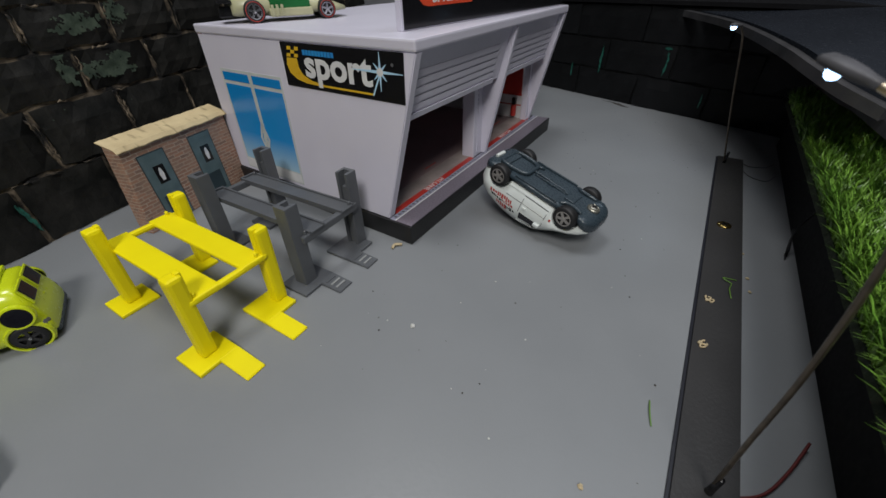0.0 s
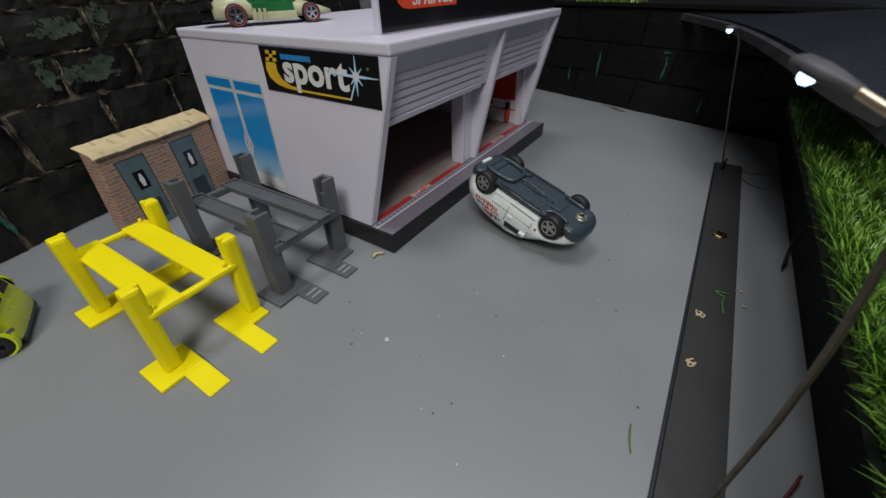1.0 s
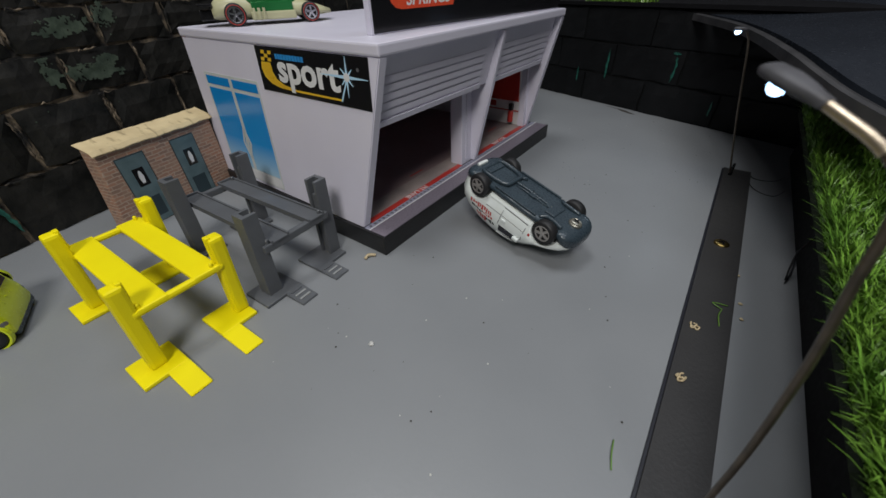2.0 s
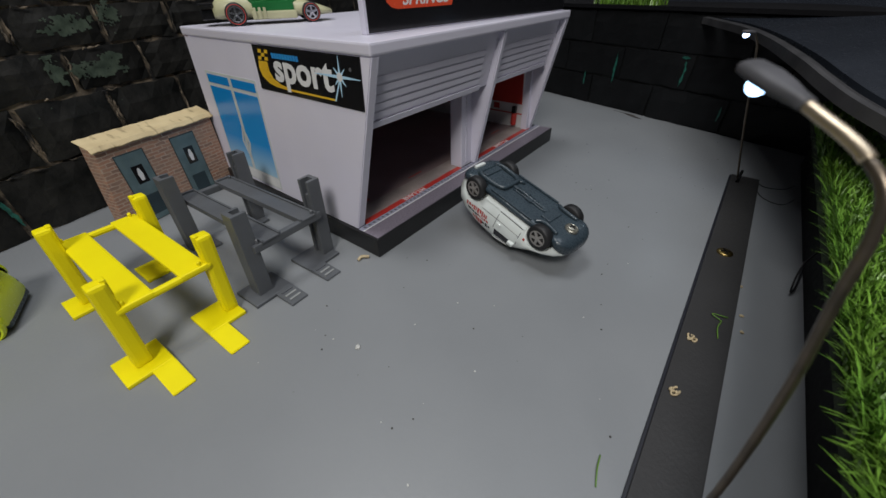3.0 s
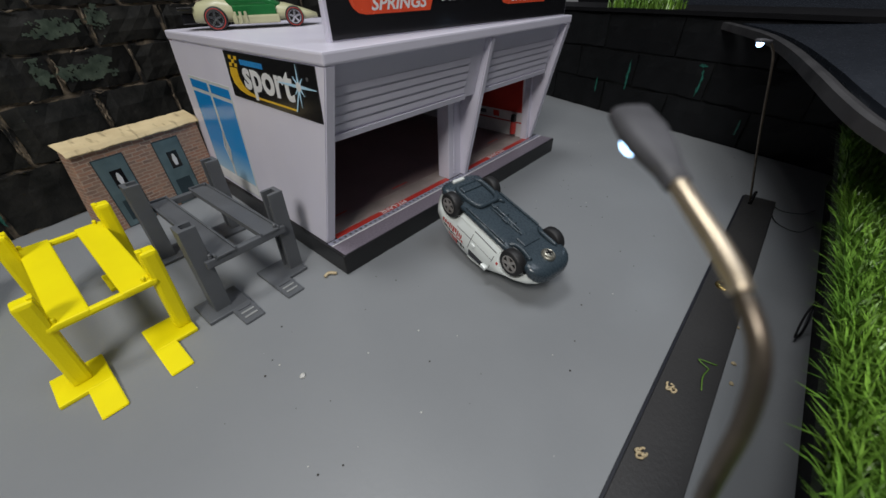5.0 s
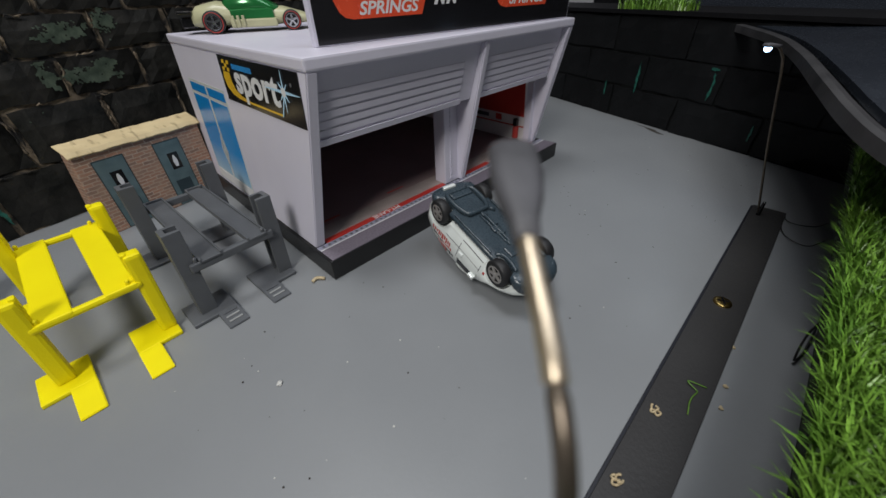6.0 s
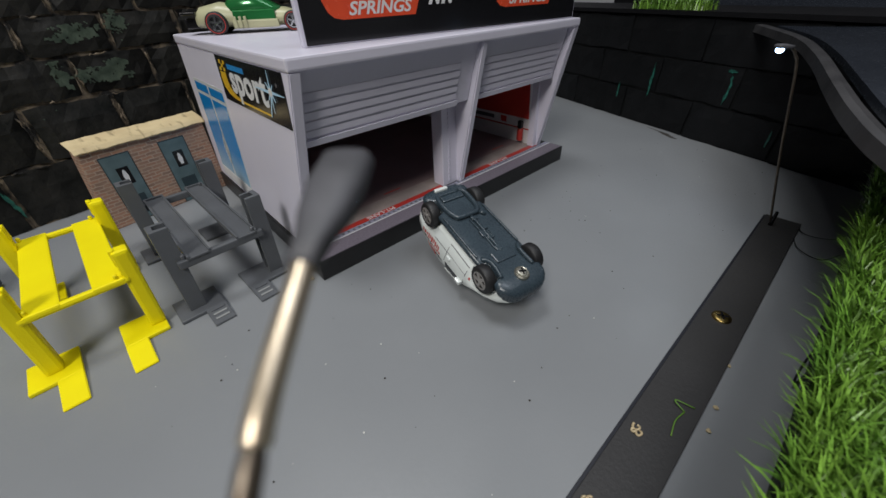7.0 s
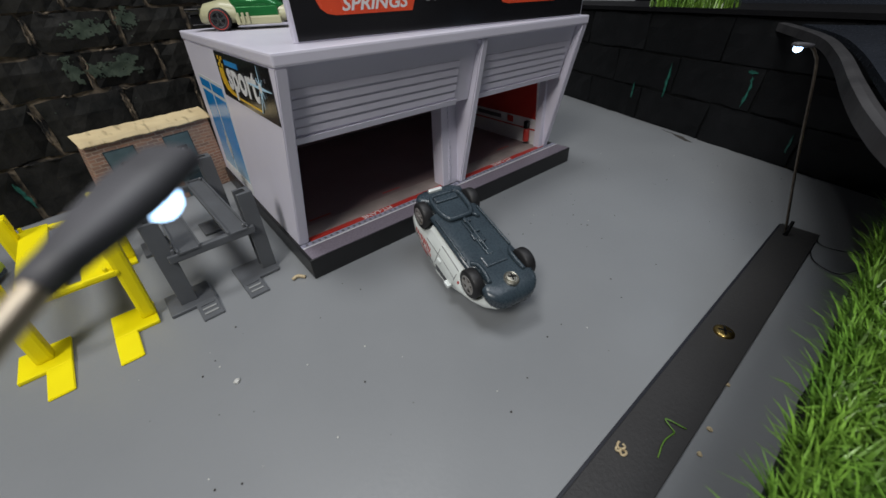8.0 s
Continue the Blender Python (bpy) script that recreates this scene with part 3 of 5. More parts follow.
for o in [liner] + list(liner.children):
    o.data.transform(Matrix(((1, 0, -0.1, 1.6 * MM), (0, 1, 0, 0), (0, 0, 1, 0), (0, 0, 0, 1))))
ext = part("fire_extinguisher_print", lathe([(0, 0), (2.4, 0), (2.6, 1), (2.6, 9), (1.6, 11), (0.9, 12), (0.9, 14), (0, 14)], 14), M_RED, garage, "small red fire extinguisher on the inner wall")
ext.location = (207.4 * MM, 27 * MM, 15.5 * MM)
part("nozzle", box(-3.1, 0.5, -2.6, 1.2, 11, 17, 0.5), M_PRINT_BLACK, ext, "black nozzle")
part("wall_liner", box(8, 9, 18, 160, FOOT, 95), M_INNER, garage, "dark inner wall")

# Door and sign printed on stickers, on the leaning side wall.
LEAN_UP = (5.5, 0, TOP - FOOT)


def on_side(y, z, out=0.0):
    return axes((side_x(z) - out, y, z), (0, -1, 0), LEAN_UP)


def sticker(name, y0, y1, z0, z1, mat, parent, out, depth=0.12, label=""):
    """A flat print on the side wall from y0 (back) to y1 (front)."""
    own = bmesh.new()
    low = [(side_x(z0) - out - depth, y1, z0), (side_x(z0) - out + 0.1, y1, z0), (side_x(z0) - out + 0.1, y0, z0), (side_x(z0) - out - depth, y0, z0)]
    high = [(side_x(z1) - out - depth, y1, z1), (side_x(z1) - out + 0.1, y1, z1), (side_x(z1) - out + 0.1, y0, z1), (side_x(z1) - out - depth, y0, z1)]
    return part(name, hexa(own, low, high), mat, parent, label)


door = sticker("door_print", 152, 89, 14.5, 82, M_FRAME_LINE, garage, 0.05, label="printed pale frame of a double door")
sticker("door_glass", 150, 122.2, 22.5, 73.0, M_SKY, door, 0.2, label="blue printed glass")
sticker("door_glass", 118.4, 90.6, 22.5, 73.0, M_SKY, door, 0.2, label="blue printed glass")
sticker("door_glass", 150, 122.2, 75.2, 80.2, M_SKY, door, 0.2, label="blue printed glass")
sticker("door_glass", 118.4, 90.6, 75.2, 80.2, M_SKY, door, 0.2, label="blue printed glass")
for k, sgn in ((0, 1), (1, -1)):
    bar = part("handle_print", prism([(-1.1, -10), (1.1, -10), (sgn * 4 + 1.0, 0), (1.1, 10), (-1.1, 10), (sgn * 4 - 1.0, 0)], 0, 0.1), M_FRAME_LINE, door, "pale printed handle")
    bar.matrix_local = on_side(120.3, 41, 0.45)
lens = part("handle_print", prism([(0, -4.4), (2.0, 0), (0, 4.4), (-2.0, 0)], 0, 0.1), M_FRAME_LINE, door)
lens.matrix_local = on_side(120.3, 41, 0.47)
part("sill_print", hexa(bmesh.new(), [(side_x(16) - 0.4, 90, 15.5), (side_x(16), 90, 15.5), (side_x(16), 151, 15.5), (side_x(16) - 0.4, 151, 15.5)], [(side_x(23) - 0.4, 90, 21.5), (side_x(22), 90, 21.5), (side_x(22), 151, 21.5), (side_x(22) - 0.4, 151, 21.5)]), M_PRINT_WHITE, door, "pale printed door foot")

sign = sticker("sign_sticker", 82.5, -3, 78.8, 100.6, M_PRINT_BLACK, garage, 0.1, 0.3, "glossy black sticker with a sporty emblem")
# Emblem on the sign: a checkered swoosh, a bar, the word and a star.
SIGN_Y, SIGN_Z, WIDER = 40.0, 89.7, 1.055


def on_sign(u, v, out=0.6):
    """u to the right and v up from the sign's middle, in millimetres."""
    return on_side(SIGN_Y - u, SIGN_Z + v, out)


def flat(name, outline, mat, out, label=""):
    ob = part(name, prism([(u * WIDER, w) for u, w in outline], 0, 0.08), mat, sign, label)
    ob.matrix_local = on_sign(0, 0, out)
    return ob


swoosh = [(-36.5, 3.5), (-37.5, 0), (-36, -4), (-31, -7), (-24, -8.4), (-10, -8.9), (22.5, -8.9), (22.5, -8.0), (-10, -7.9), (-20, -6.6), (-26, -4.2), (-28.3, -1), (-28.6, 3.5)]
flat("swoosh", swoosh, M_PRINT_YELLOW, 0.50, "yellow printed swoosh")
for r in range(3):
    for c in range(3):
        if (r + c) % 2 == 0:
            x0, y0 = -36.3 + c * 2.9 + r * 0.5, 4.0 + r * 1.7
            flat("check", [(x0, y0), (x0 + 2.9, y0), (x0 + 3.4, y0 + 1.7), (x0 + 0.5, y0 + 1.7)], M_PRINT_YELLOW, 0.50)
for k in range(10):
    flat("blue_bar", [(-23.5 + k * 2.25, 5.6), (-21.6 + k * 2.25, 5.6), (-21.6 + k * 2.25, 8.0), (-23.5 + k * 2.25, 8.0)], M_PRINT_BLUE, 0.50, "blue printed bar")
lettering("word", "sport", 18.8, M_PRINT_WHITE, sign, on_sign(-0.8, 1.0, 0.62) @ Matrix.Diagonal((1.18, 1.0, 1, 1)), 0.55, 0.05, label="bold white word sport")
flat("corner_line", [(22.0, -8.9), (22.9, -8.9), (28.2, 2.0), (27.3, 2.0)], M_STAR, 0.66, "pale blue line")
for k in range(8):
    a, length = math.pi * k / 4, (8.5 if k % 2 == 0 else 5.0)
    if k == 0:
        length = 13.0
    if k == 4:
        length = 17.0
    d, nrm = Vector((math.cos(a), math.sin(a))), Vector((-math.sin(a), math.cos(a)))
    c = Vector((27.5, 2.0))
    flat("star_ray", [tuple(c + nrm * 0.75), tuple(c - nrm * 0.75), tuple(c + d * length - nrm * 0.12), tuple(c + d * length + nrm * 0.12)], M_STAR, 0.68 + 0.012 * k, "pale blue star ray")
flat("star_core", [(27.5 + 1.9 * math.cos(a), 2.0 + 1.9 * math.sin(a)) for a in (2 * math.pi * i / 14 for i in range(14))], M_PRINT_WHITE, 0.8, "white star core")
flat("rivet", [(34.6 + 0.8 * math.cos(a), 5.6 + 0.8 * math.sin(a)) for a in (2 * math.pi * i / 12 for i in range(12))], M_PRINT_GREY, 0.6)

# Roof board along the front edge.
board = thing("roof_sign", pose(26 * MM, 8 * MM, 106 * MM, 0, 0, -4.5), "black advertising board with red emblems on the white roof", "sign")
part("panel", box(0, 186, 0, 3.4, 0, 46, 0.4), M_WHITE, board, "white backing panel")
face = part("face", box(1.6, 185, -0.35, 0.05, 0.6, 45.5), M_PRINT_BLACK, board, "glossy black face")
for x0 in (12, 112):
    pts = [(x0 + 8, 9.0), (x0 + 46, 9.0), (x0 + 49, 16.4), (x0 + 16, 16.4), (x0 + 12.6, 17.6), (x0 + 11.4, 20), (x0 + 12, 22.4), (x0 + 14, 24), (x0 + 50, 24), (x0 + 53, 31), (x0 + 8, 31), (x0 + 3, 29.5), (x0, 26), (x0 - 1, 21), (x0 - 0.6, 16), (x0 + 1.4, 11.8), (x0 + 4, 9.8)]
    em = part("emblem", prism(pts, 0, 0.1), M_ORANGE, face, "orange-red emblem")
    em.matrix_local = axes((0, -0.42, 0), (1, 0, 0), (0, 0, 1))
    lettering("emblem_word", "SPRINGS", 7.6, M_PRINT_WHITE, em, pose((x0 + 27) * MM, 12.6 * MM, 0.14 * MM) @ Matrix.Diagonal((1.12, 0.9, 1, 1)), 0.18, 0.04, 0.25, label="white word SPRINGS")
for x0 in (66, 74, 166, 172):
    em = part("emblem", prism([(x0, 12.5), (x0 + 2, 12.5), (x0 + 3.4, 16), (x0 + 5, 12.5), (x0 + 6.5, 12.5), (x0 + 9, 20), (x0 + 7, 20), (x0 + 5.6, 15.5), (x0 + 4, 20), (x0 + 2.6, 20), (x0 + 1.2, 16)], 0, 0.1), M_PRINT_WHITE, face, "white zigzag emblem")
    em.matrix_local = axes((0, -0.42, 0), (1, 0, 0), (0, 0, 1))

# ---- card outbuilding ----
shed = thing("toilet_block", pose(-73.5 * MM, 142 * MM, 0, 0, 0, 14) @ Matrix.Diagonal((1.04, 0.68, 1.05, 1)), "small printed card toilet block with a tan roof", "model building")
body = bmesh.new()
hexa(body, [(-3, 0, 0), (75, 0, 0), (75, 16, 0), (-3, 16, 0)], [(3, 0, 50), (75, 0, 50), (75, 16, 53), (3, 16, 53)])
bmesh.ops.bevel(body, geom=body.edges[:], offset=0.35 * MM, segments=1, affect="EDGES")
part("card_shell", body, M_SHED, shed, "card walls printed as brickwork")
roof = bmesh.new()
n_u, n_v = 24, 8
grid = []
for i in range(n_u + 1):
    grid.append([])
    for j in range(n_v + 1):
        u, v = i / n_u, j / n_v
        x, y = 1.4 + 75.2 * u, -2.6 + 20.6 * v
        z = 50.6 + 3.6 * v + 0.22 * math.sin(u * 23 + v) * (1 - v) + 0.15 * math.sin(u * 51) - (1.6 if j == 0 else 0) + 0.15 * math.sin(7 * u)
        grid[-1].append(roof.verts.new((x * MM, y * MM, z * MM)))
under = [[roof.verts.new(v.co - Vector((0, 0, 0.5 * MM))) for v in row] for row in grid]
for i in range(n_u):
    for j in range(n_v):
        roof.faces.new((grid[i][j], grid[i + 1][j], grid[i + 1][j + 1], grid[i][j + 1]))
        roof.faces.new((under[i][j + 1], under[i + 1][j + 1], under[i + 1][j], under[i][j]))
for i in range(n_u):
    roof.faces.new((under[i][0], under[i + 1][0], grid[i + 1][0], grid[i][0]))
    roof.faces.new((grid[i][n_v], grid[i + 1][n_v], under[i + 1][n_v], under[i][n_v]))
for j in range(n_v):
    roof.faces.new((grid[0][j], grid[0][j + 1], under[0][j + 1], under[0][j]))
    roof.faces.new((under[n_u][j], under[n_u][j + 1], grid[n_u][j + 1], grid[n_u][j]))
part("roof", roof, M_CARD, shed, "wavy tan card roof")
for x0 in (10.4, 43.6):
    d = part("door", box(x0, x0 + 15.5, -0.5, 0.1, 0.5, 43.0), M_TEAL_DOOR, shed, "teal printed door")
    part("door_edge", box(x0 - 0.5, x0 + 16, -0.3, 0.1, 0.3, 43.7), M_TEAL_DARK, d)
    part("lower_panel", box(x0 + 3, x0 + 12.5, -0.62, -0.4, 4, 17), M_TEAL_DARK, d)
    part("upper_panel", box(x0 + 2.5, x0 + 13, -0.58, -0.4, 20, 41), M_TEAL_DOOR, d)
    part("plaque", box(x0 + 5.0, x0 + 11.5, -0.75, -0.45, 24.5, 35.5, 0.1), M_PRINT_BLACK, d, "black plaque with a pale symbol")
    part("symbol", prism([(x0 + 7.4, 26.2), (x0 + 9.2, 26.2), (x0 + 9.7, 30), (x0 + 9.0, 33.2), (x0 + 8.3, 34), (x0 + 7.6, 33.2), (x0 + 6.9, 30)], 0, 0.1, m=axes((0, -0.78, 0), (1, 0, 0), (0, 0, 1))), M_PRINT_WHITE, d, "pale symbol")

# ---- four-post lifts ----


def lift(name, m, mat, width, post_y, ramp, height, deck_z, deck_y, label, plates, lean, tip, hollow):
    """A four-post lift: origin at the front left foot; x across, y to the back."""
    ob = thing(name, m, label, "car lift", "car lifts")
    back = post_y
    for side in (0, 1):
        for y in (0, back):
            x_out = 0 if side == 0 else width
            inner = 1 if side == 0 else -1
            xa, xb = sorted((x_out, x_out + inner * plates))
            foot = part("foot", box(xa, xb, y - 9, y + 9, 0, 1.8, 0.5), mat, ob)
            if y == 0:
                ra, rb = sorted((x_out + inner * plates, x_out + inner * (plates - ramp)))
                rp = bmesh.new()
                hexa(rp, [(ra, -tip, 0), (rb, -tip, 0), (rb, -8.6, 0), (ra, -8.6, 0)], [(ra, -tip, 0.9), (rb, -tip, 0.9), (rb, -8.6, 1.8), (ra, -8.6, 1.8)])
                bmesh.ops.bevel(rp, geom=rp.edges[:], offset=0.3 * MM, segments=2, affect="EDGES")
                rmp = part("ramp", rp, mat, foot)
                if mat is M_GREY:
                    for k in range(3):
                        part("ramp_step", box(ra + 1.6, rb - 1.6, 3.2 - tip + k * 3.4, 4.4 - tip + k * 3.4, 1.1 + k * 0.2, 1.7 + k * 0.2, 0.1), M_STEP if k < 2 else mat, rmp, "worn step edge")
            # channel post, open towards the deck
            px = x_out + 5.4 if side == 0 else x_out + 0.6
            channel = [(0, -4.0), (7.2, -4.0), (7.2, -2.2), (2.0, -2.2), (2.0, 2.2), (7.2, 2.2), (7.2, 4.0), (0, 4.0)]
            if side:
                channel = [(-u, v) for u, v in channel[::-1]]
            if hollow:
                part("post", prism([(px + u, y + v) for u, v in channel], 1.7, height, bevel=0.3), mat, ob)
                part("slide_block", box(px + inner * 4.2 - 1.9, px + inner * 4.2 + 1.9, y - 2.0, y + 2.0, 1.7, height - 8.0, 0.2), mat, ob)
            else:
                solid = [(0.4, -3.4), (6.6, -3.4), (6.6, 3.4), (0.4, 3.4)]
                if side:
                    solid = [(-u, v) for u, v in solid[::-1]]
                part("post", prism([(px + u, y + v) for u, v in solid], 1.7, height, bevel=1.5), mat, ob)
                part("post_cap", box(px + inner * 6.0 - 1.0, px + inner * 6.0 + 1.0, y - 1.6, y + 1.6, height - 7, height + 0.7, 0.5), mat, ob)
    d0, d1 = deck_y
    for x0 in ((13.6, width - 16.6) if hollow else (11.4, width - 16.6)):
        wide = 10.0 if hollow else 11.2
        run = bmesh.new()
        box(x0, x0 + wide, d0, d1, deck_z, deck_z + 2.0, 0.3 if hollow else 0.9, run)
        if not hollow:
            part("runway", run, mat, ob)
            continue
        box(x0, x0 + 1.0, d0, d1, deck_z + 1.6, deck_z + 3.0, 0.2, run)
        box(x0 + wide - 1.0, x0 + wide, d0, d1, deck_z + 1.6, deck_z + 3.0, 0.2, run)
        box(x0, x0 + wide, d1 - 1.2, d1, deck_z + 1.6, deck_z + 3.2, 0.2, run)
        part("runway", run, mat, ob)
    for y in (d0, d1 - 4.5):
        part("cross_beam", box(9.5, width - 4.0, y, y + 3.4, deck_z - (2.2 if hollow else 1.0), deck_z + 1.7, 0.6 if hollow else 1.2), mat, ob)
        for x in (12.6, width - 8.2):
            part("lug", lathe([(0, 0), (0.9, 0), (0.9, 2.4), (0.5, 2.9), (0, 2.9)], 10, m=pose(x * MM, (y + 2) * MM, (deck_z + 1.2) * MM)), mat, ob)
    for o in ob.children_recursive:
        o.data.transform(Matrix(((1, 0, lean, 0), (0, 1, 0, 0), (0, 0, 1, 0), (0, 0, 0, 1))))
    return ob


lift("four_post_lift", pose(-116.0 * MM, 19.5 * MM, 0, 0, 0, 3.0), M_YELLOW, 49.0, 64, 8.4, 42, 28.5, (-4, 73), "bright yellow plastic four-post car lift, empty", 17.2, 0.07, 26.5, False)
lift("four_post_lift", pose(-62.5 * MM, 20.2 * MM, 0, 0, 0, 3.4), M_GREY, 52, 67.5, 9.3, 46, 27.5, (-6, 77), "dark grey plastic four-post car lift, empty", 19.8, 0.03, 21.8, True)

# ---- cars ----


def wheel(name, r, width, parent, m, rim_mat, line=None, label=""):
    """Tyre and rim; the axle runs along y, the outer side faces -y."""
    w = part(name, lathe([(r * 0.66, -width / 2), (r * 0.9, -width / 2), (r, -width / 2 + 0.8), (r, width / 2 - 0.8), (r * 0.9, width / 2), (0, width / 2)], 28, m=pose(0, 0, 0, -90, 0, 0) @ Matrix.Diagonal((1, 1, 1, 1))), M_TYRE, parent, label, True)
    w.matrix_local = m
    h = width / 2
    part("rim_back", lathe([(r * 0.66, -h + 0.95), (0, -h + 0.95)], 20, m=pose(0, 0, 0, -90, 0, 0)), M_TYRE, w)
    ring = bmesh.new()
    lathe([(r * 0.60, -h + 0.5), (r * 0.67, -h + 0.3), (r * 0.67, -h - 0.05), (r * 0.58, -h - 0.05), (r * 0.58, -h + 0.5)], 24, ring, pose(0, 0, 0, -90, 0, 0))
    lathe([(0, -h - 0.25), (r * 0.14, -h - 0.2), (r * 0.16, -h + 0.5)], 12, ring, pose(0, 0, 0, -90, 0, 0))
    for k in range(5):
        sp = bmesh.new()
        box(-r * 0.10, r * 0.10, -h - 0.05, -h + 0.6, r * 0.1, r * 0.6, 0, sp)
        bmesh.ops.transform(sp, matrix=pose(0, 0, 0, 0, 72 * k, 0), verts=sp.verts)
        join(ring, sp)
    part("rim", ring, rim_mat, w, "grey spoked rim")
    if line:
        part("tyre_line", lathe([(r * 0.80, -h - 0.02), (r * 0.86, -h - 0.05), (r * 0.86, -h + 0.2), (r * 0.80, -h + 0.2)], 28, m=pose(0, 0, 0, -90, 0, 0)), line, w, "thin red line on the tyre")
    return w


def loft(stations, sides=28, power=2.6, tuck=0.0, belt=0.45):
    """A closed body through sections (x, half width, bottom, top, waist): rounded box sections, narrower towards the top."""
    own = bmesh.new()
    rings = []
    for x, w, zb, zt, taper in stations:
        ring = []
        for k in range(sides):
            a = 2 * math.pi * k / sides
            c, s = math.cos(a), math.sin(a)
            yy = math.copysign(abs(c) ** (2 / power), c)
            zz = math.copysign(abs(s) ** (2 / power), s)
            f = (zz + 1) / 2
            wide = w * (1 - taper * max(0.0, f - belt) / (1 - belt)) * (1 - tuck * max(0.0, belt - f) / belt)
            ring.append(own.verts.new((x * MM, yy * wide * MM, (zb + (zt - zb) * f) * MM)))
        rings.append(ring)
    for a, b in zip(rings, rings[1:]):
        for k in range(sides):
            own.faces.new((a[k], a[(k + 1) % sides], b[(k + 1) % sides], b[k]))
    own.faces.new(rings[0][::-1])
    own.faces.new(rings[-1])
    bmesh.ops.recalc_face_normals(own, faces=own.faces)
    return own


def arch(x, y0, y1, r, z, mat_bm):
    """A rounded fender over a wheel."""
    own = bmesh.new()
    steps = 16
    rings = []
    for k in range(steps + 1):
        a = math.pi * (k / steps) * 1.04 - 0.06
        c, s = math.cos(a), math.sin(a)
        rings.append([own.verts.new((x * MM + rr * c * MM, yy * MM, z * MM + rr * s * MM)) for rr, yy in ((r, y0), (r + 1.6, y0), (r + 2.4, (y0 + y1) / 2), (r + 1.5, y1), (r, y1))])
    for a, b in zip(rings, rings[1:]):
        for i in range(5):
            own.faces.new((a[i], a[(i + 1) % 5], b[(i + 1) % 5], b[i]))
    own.faces.new(rings[0][::-1])
    own.faces.new(rings[-1])
    bmesh.ops.recalc_face_normals(own, faces=own.faces)
    return join(mat_bm, own)


# The overturned car, built upright with its nose along +x, then turned on its roof.
S = 1.105
F = Vector((-0.183, -0.954, -0.238)).normalized()
L = (Vector((-0.981, 0.193, -0.024)) - F * F.dot(Vector((-0.981, 0.193, -0.024)))).normalized()
U = F.cross(L)
turn = Matrix((F, L, U)).transposed().to_4x4()
outline = [(-33.5, 9, 8, 14, 0.1), (-32.5, 12.5, 6, 18, 0.12), (-29, 15.6, 4.8, 22.5, 0.2), (-24, 16.8, 4.4, 26.4, 0.26), (-16, 17.6, 4.2, 29.6, 0.31), (-7, 17.8, 4.2, 30.8, 0.33), (1, 17.8, 4.2, 30.4, 0.33), (8, 17.8, 4.2, 28.4, 0.33), (14, 17.4, 4.2, 24.2, 0.32), (19, 16.8, 4.3, 20.0, 0.28), (25, 15.4, 4.6, 17.2, 0.24), (30, 13, 5.2, 14.4, 0.2), (33, 9.6, 6.4, 12, 0.12), (34, 6.5, 7.4, 10.4, 0.1)]
shell = loft(outline, 40, 3.6, 0.24, 0.6)
low = min((turn.to_3x3() @ (v.co * S)).z for v in shell.verts)
car_at = Vector((61.9 * MM, -63.0 * MM, -low))
car = thing("overturned_car", Matrix.Translation(car_at) @ turn @ Matrix.Diagonal((S, S * 0.915, S, 1)), "white toy car lying on its roof, slate-grey underside showing", "toy car")
surface = BVHTree.FromBMesh(shell)


def cut_arches(ob, holes):
    """Cuts round wheel arches out of a car body."""
    tool = bmesh.new()
    for x, y0, y1, z, r in holes:
        lathe([(0, y0), (r, y0), (r, y1), (0, y1)], 32, tool, pose(x * MM, 0, z * MM, -90, 0, 0))
    bmesh.ops.recalc_face_normals(tool, faces=tool.faces)
    knife = link("knife", tool, M_TYRE)
    mod = ob.modifiers.new("arches", "BOOLEAN")
    mod.object, mod.operation, mod.solver = knife, "DIFFERENCE", "EXACT"
    plain = new("plain", ob.data)
    plain_mod = plain.modifiers.new("arches", "BOOLEAN")
    plain_mod.object, plain_mod.operation, plain_mod.solver = knife, "DIFFERENCE", "EXACT"
    me = bpy.data.meshes.new_from_object(plain.evaluated_get(bpy.context.evaluated_depsgraph_get()))
    ob.modifiers.clear()
    ob.data = me
    bpy.data.objects.remove(plain)
    bpy.data.objects.remove(knife)


body_ob = part("body", shell, M_CAR_WHITE, car, "white painted metal body", True)
cut_arches(body_ob, [(x, y0, y1, 6.0, 7.1) for x in (-21, 21) for y0, y1 in ((10.0, 22.0), (-22.0, -10.0))])
for x in (-21, 21):
    for y0, y1 in ((9.6, 10.0), (-10.0, -9.6)):
        part("arch_liner", box(x - 7.2, x + 7.2, y0, y1, 4.4, 13.2), M_TYRE, car, "dark wheel arch")
plate = loft([(-34.6, 5, 6.0, 8.6, 0), (-34.0, 8, 4.6, 9, 0), (-32.4, 11, 3.4, 9.5, 0), (-29.5, 13, 2.6, 7, 0), (-26.5, 12.6, 2.4, 6, 0), (-25, 9.0, 2.4, 6, 0), (-17, 9.0, 2.4, 6, 0), (-15.6, 12.9, 2.6, 6, 0), (15.6, 12.9, 2.6, 6, 0), (17, 9.2, 2.4, 6, 0), (25, 9.2, 2.4, 6, 0), (26.5, 12.8, 2.4, 6.5, 0), (29.5, 12.8, 2.5, 8.5, 0), (31.8, 11.6, 2.9, 9.8, 0), (33.6, 9.8, 3.7, 10.0, 0), (34.8, 7.4, 4.9, 9.6, 0), (35.3, 5, 6.2, 9.0, 0)], 28, 4.4)
chassis = part("chassis", plate, M_SLATE, car, "slate-grey plastic underside", True)
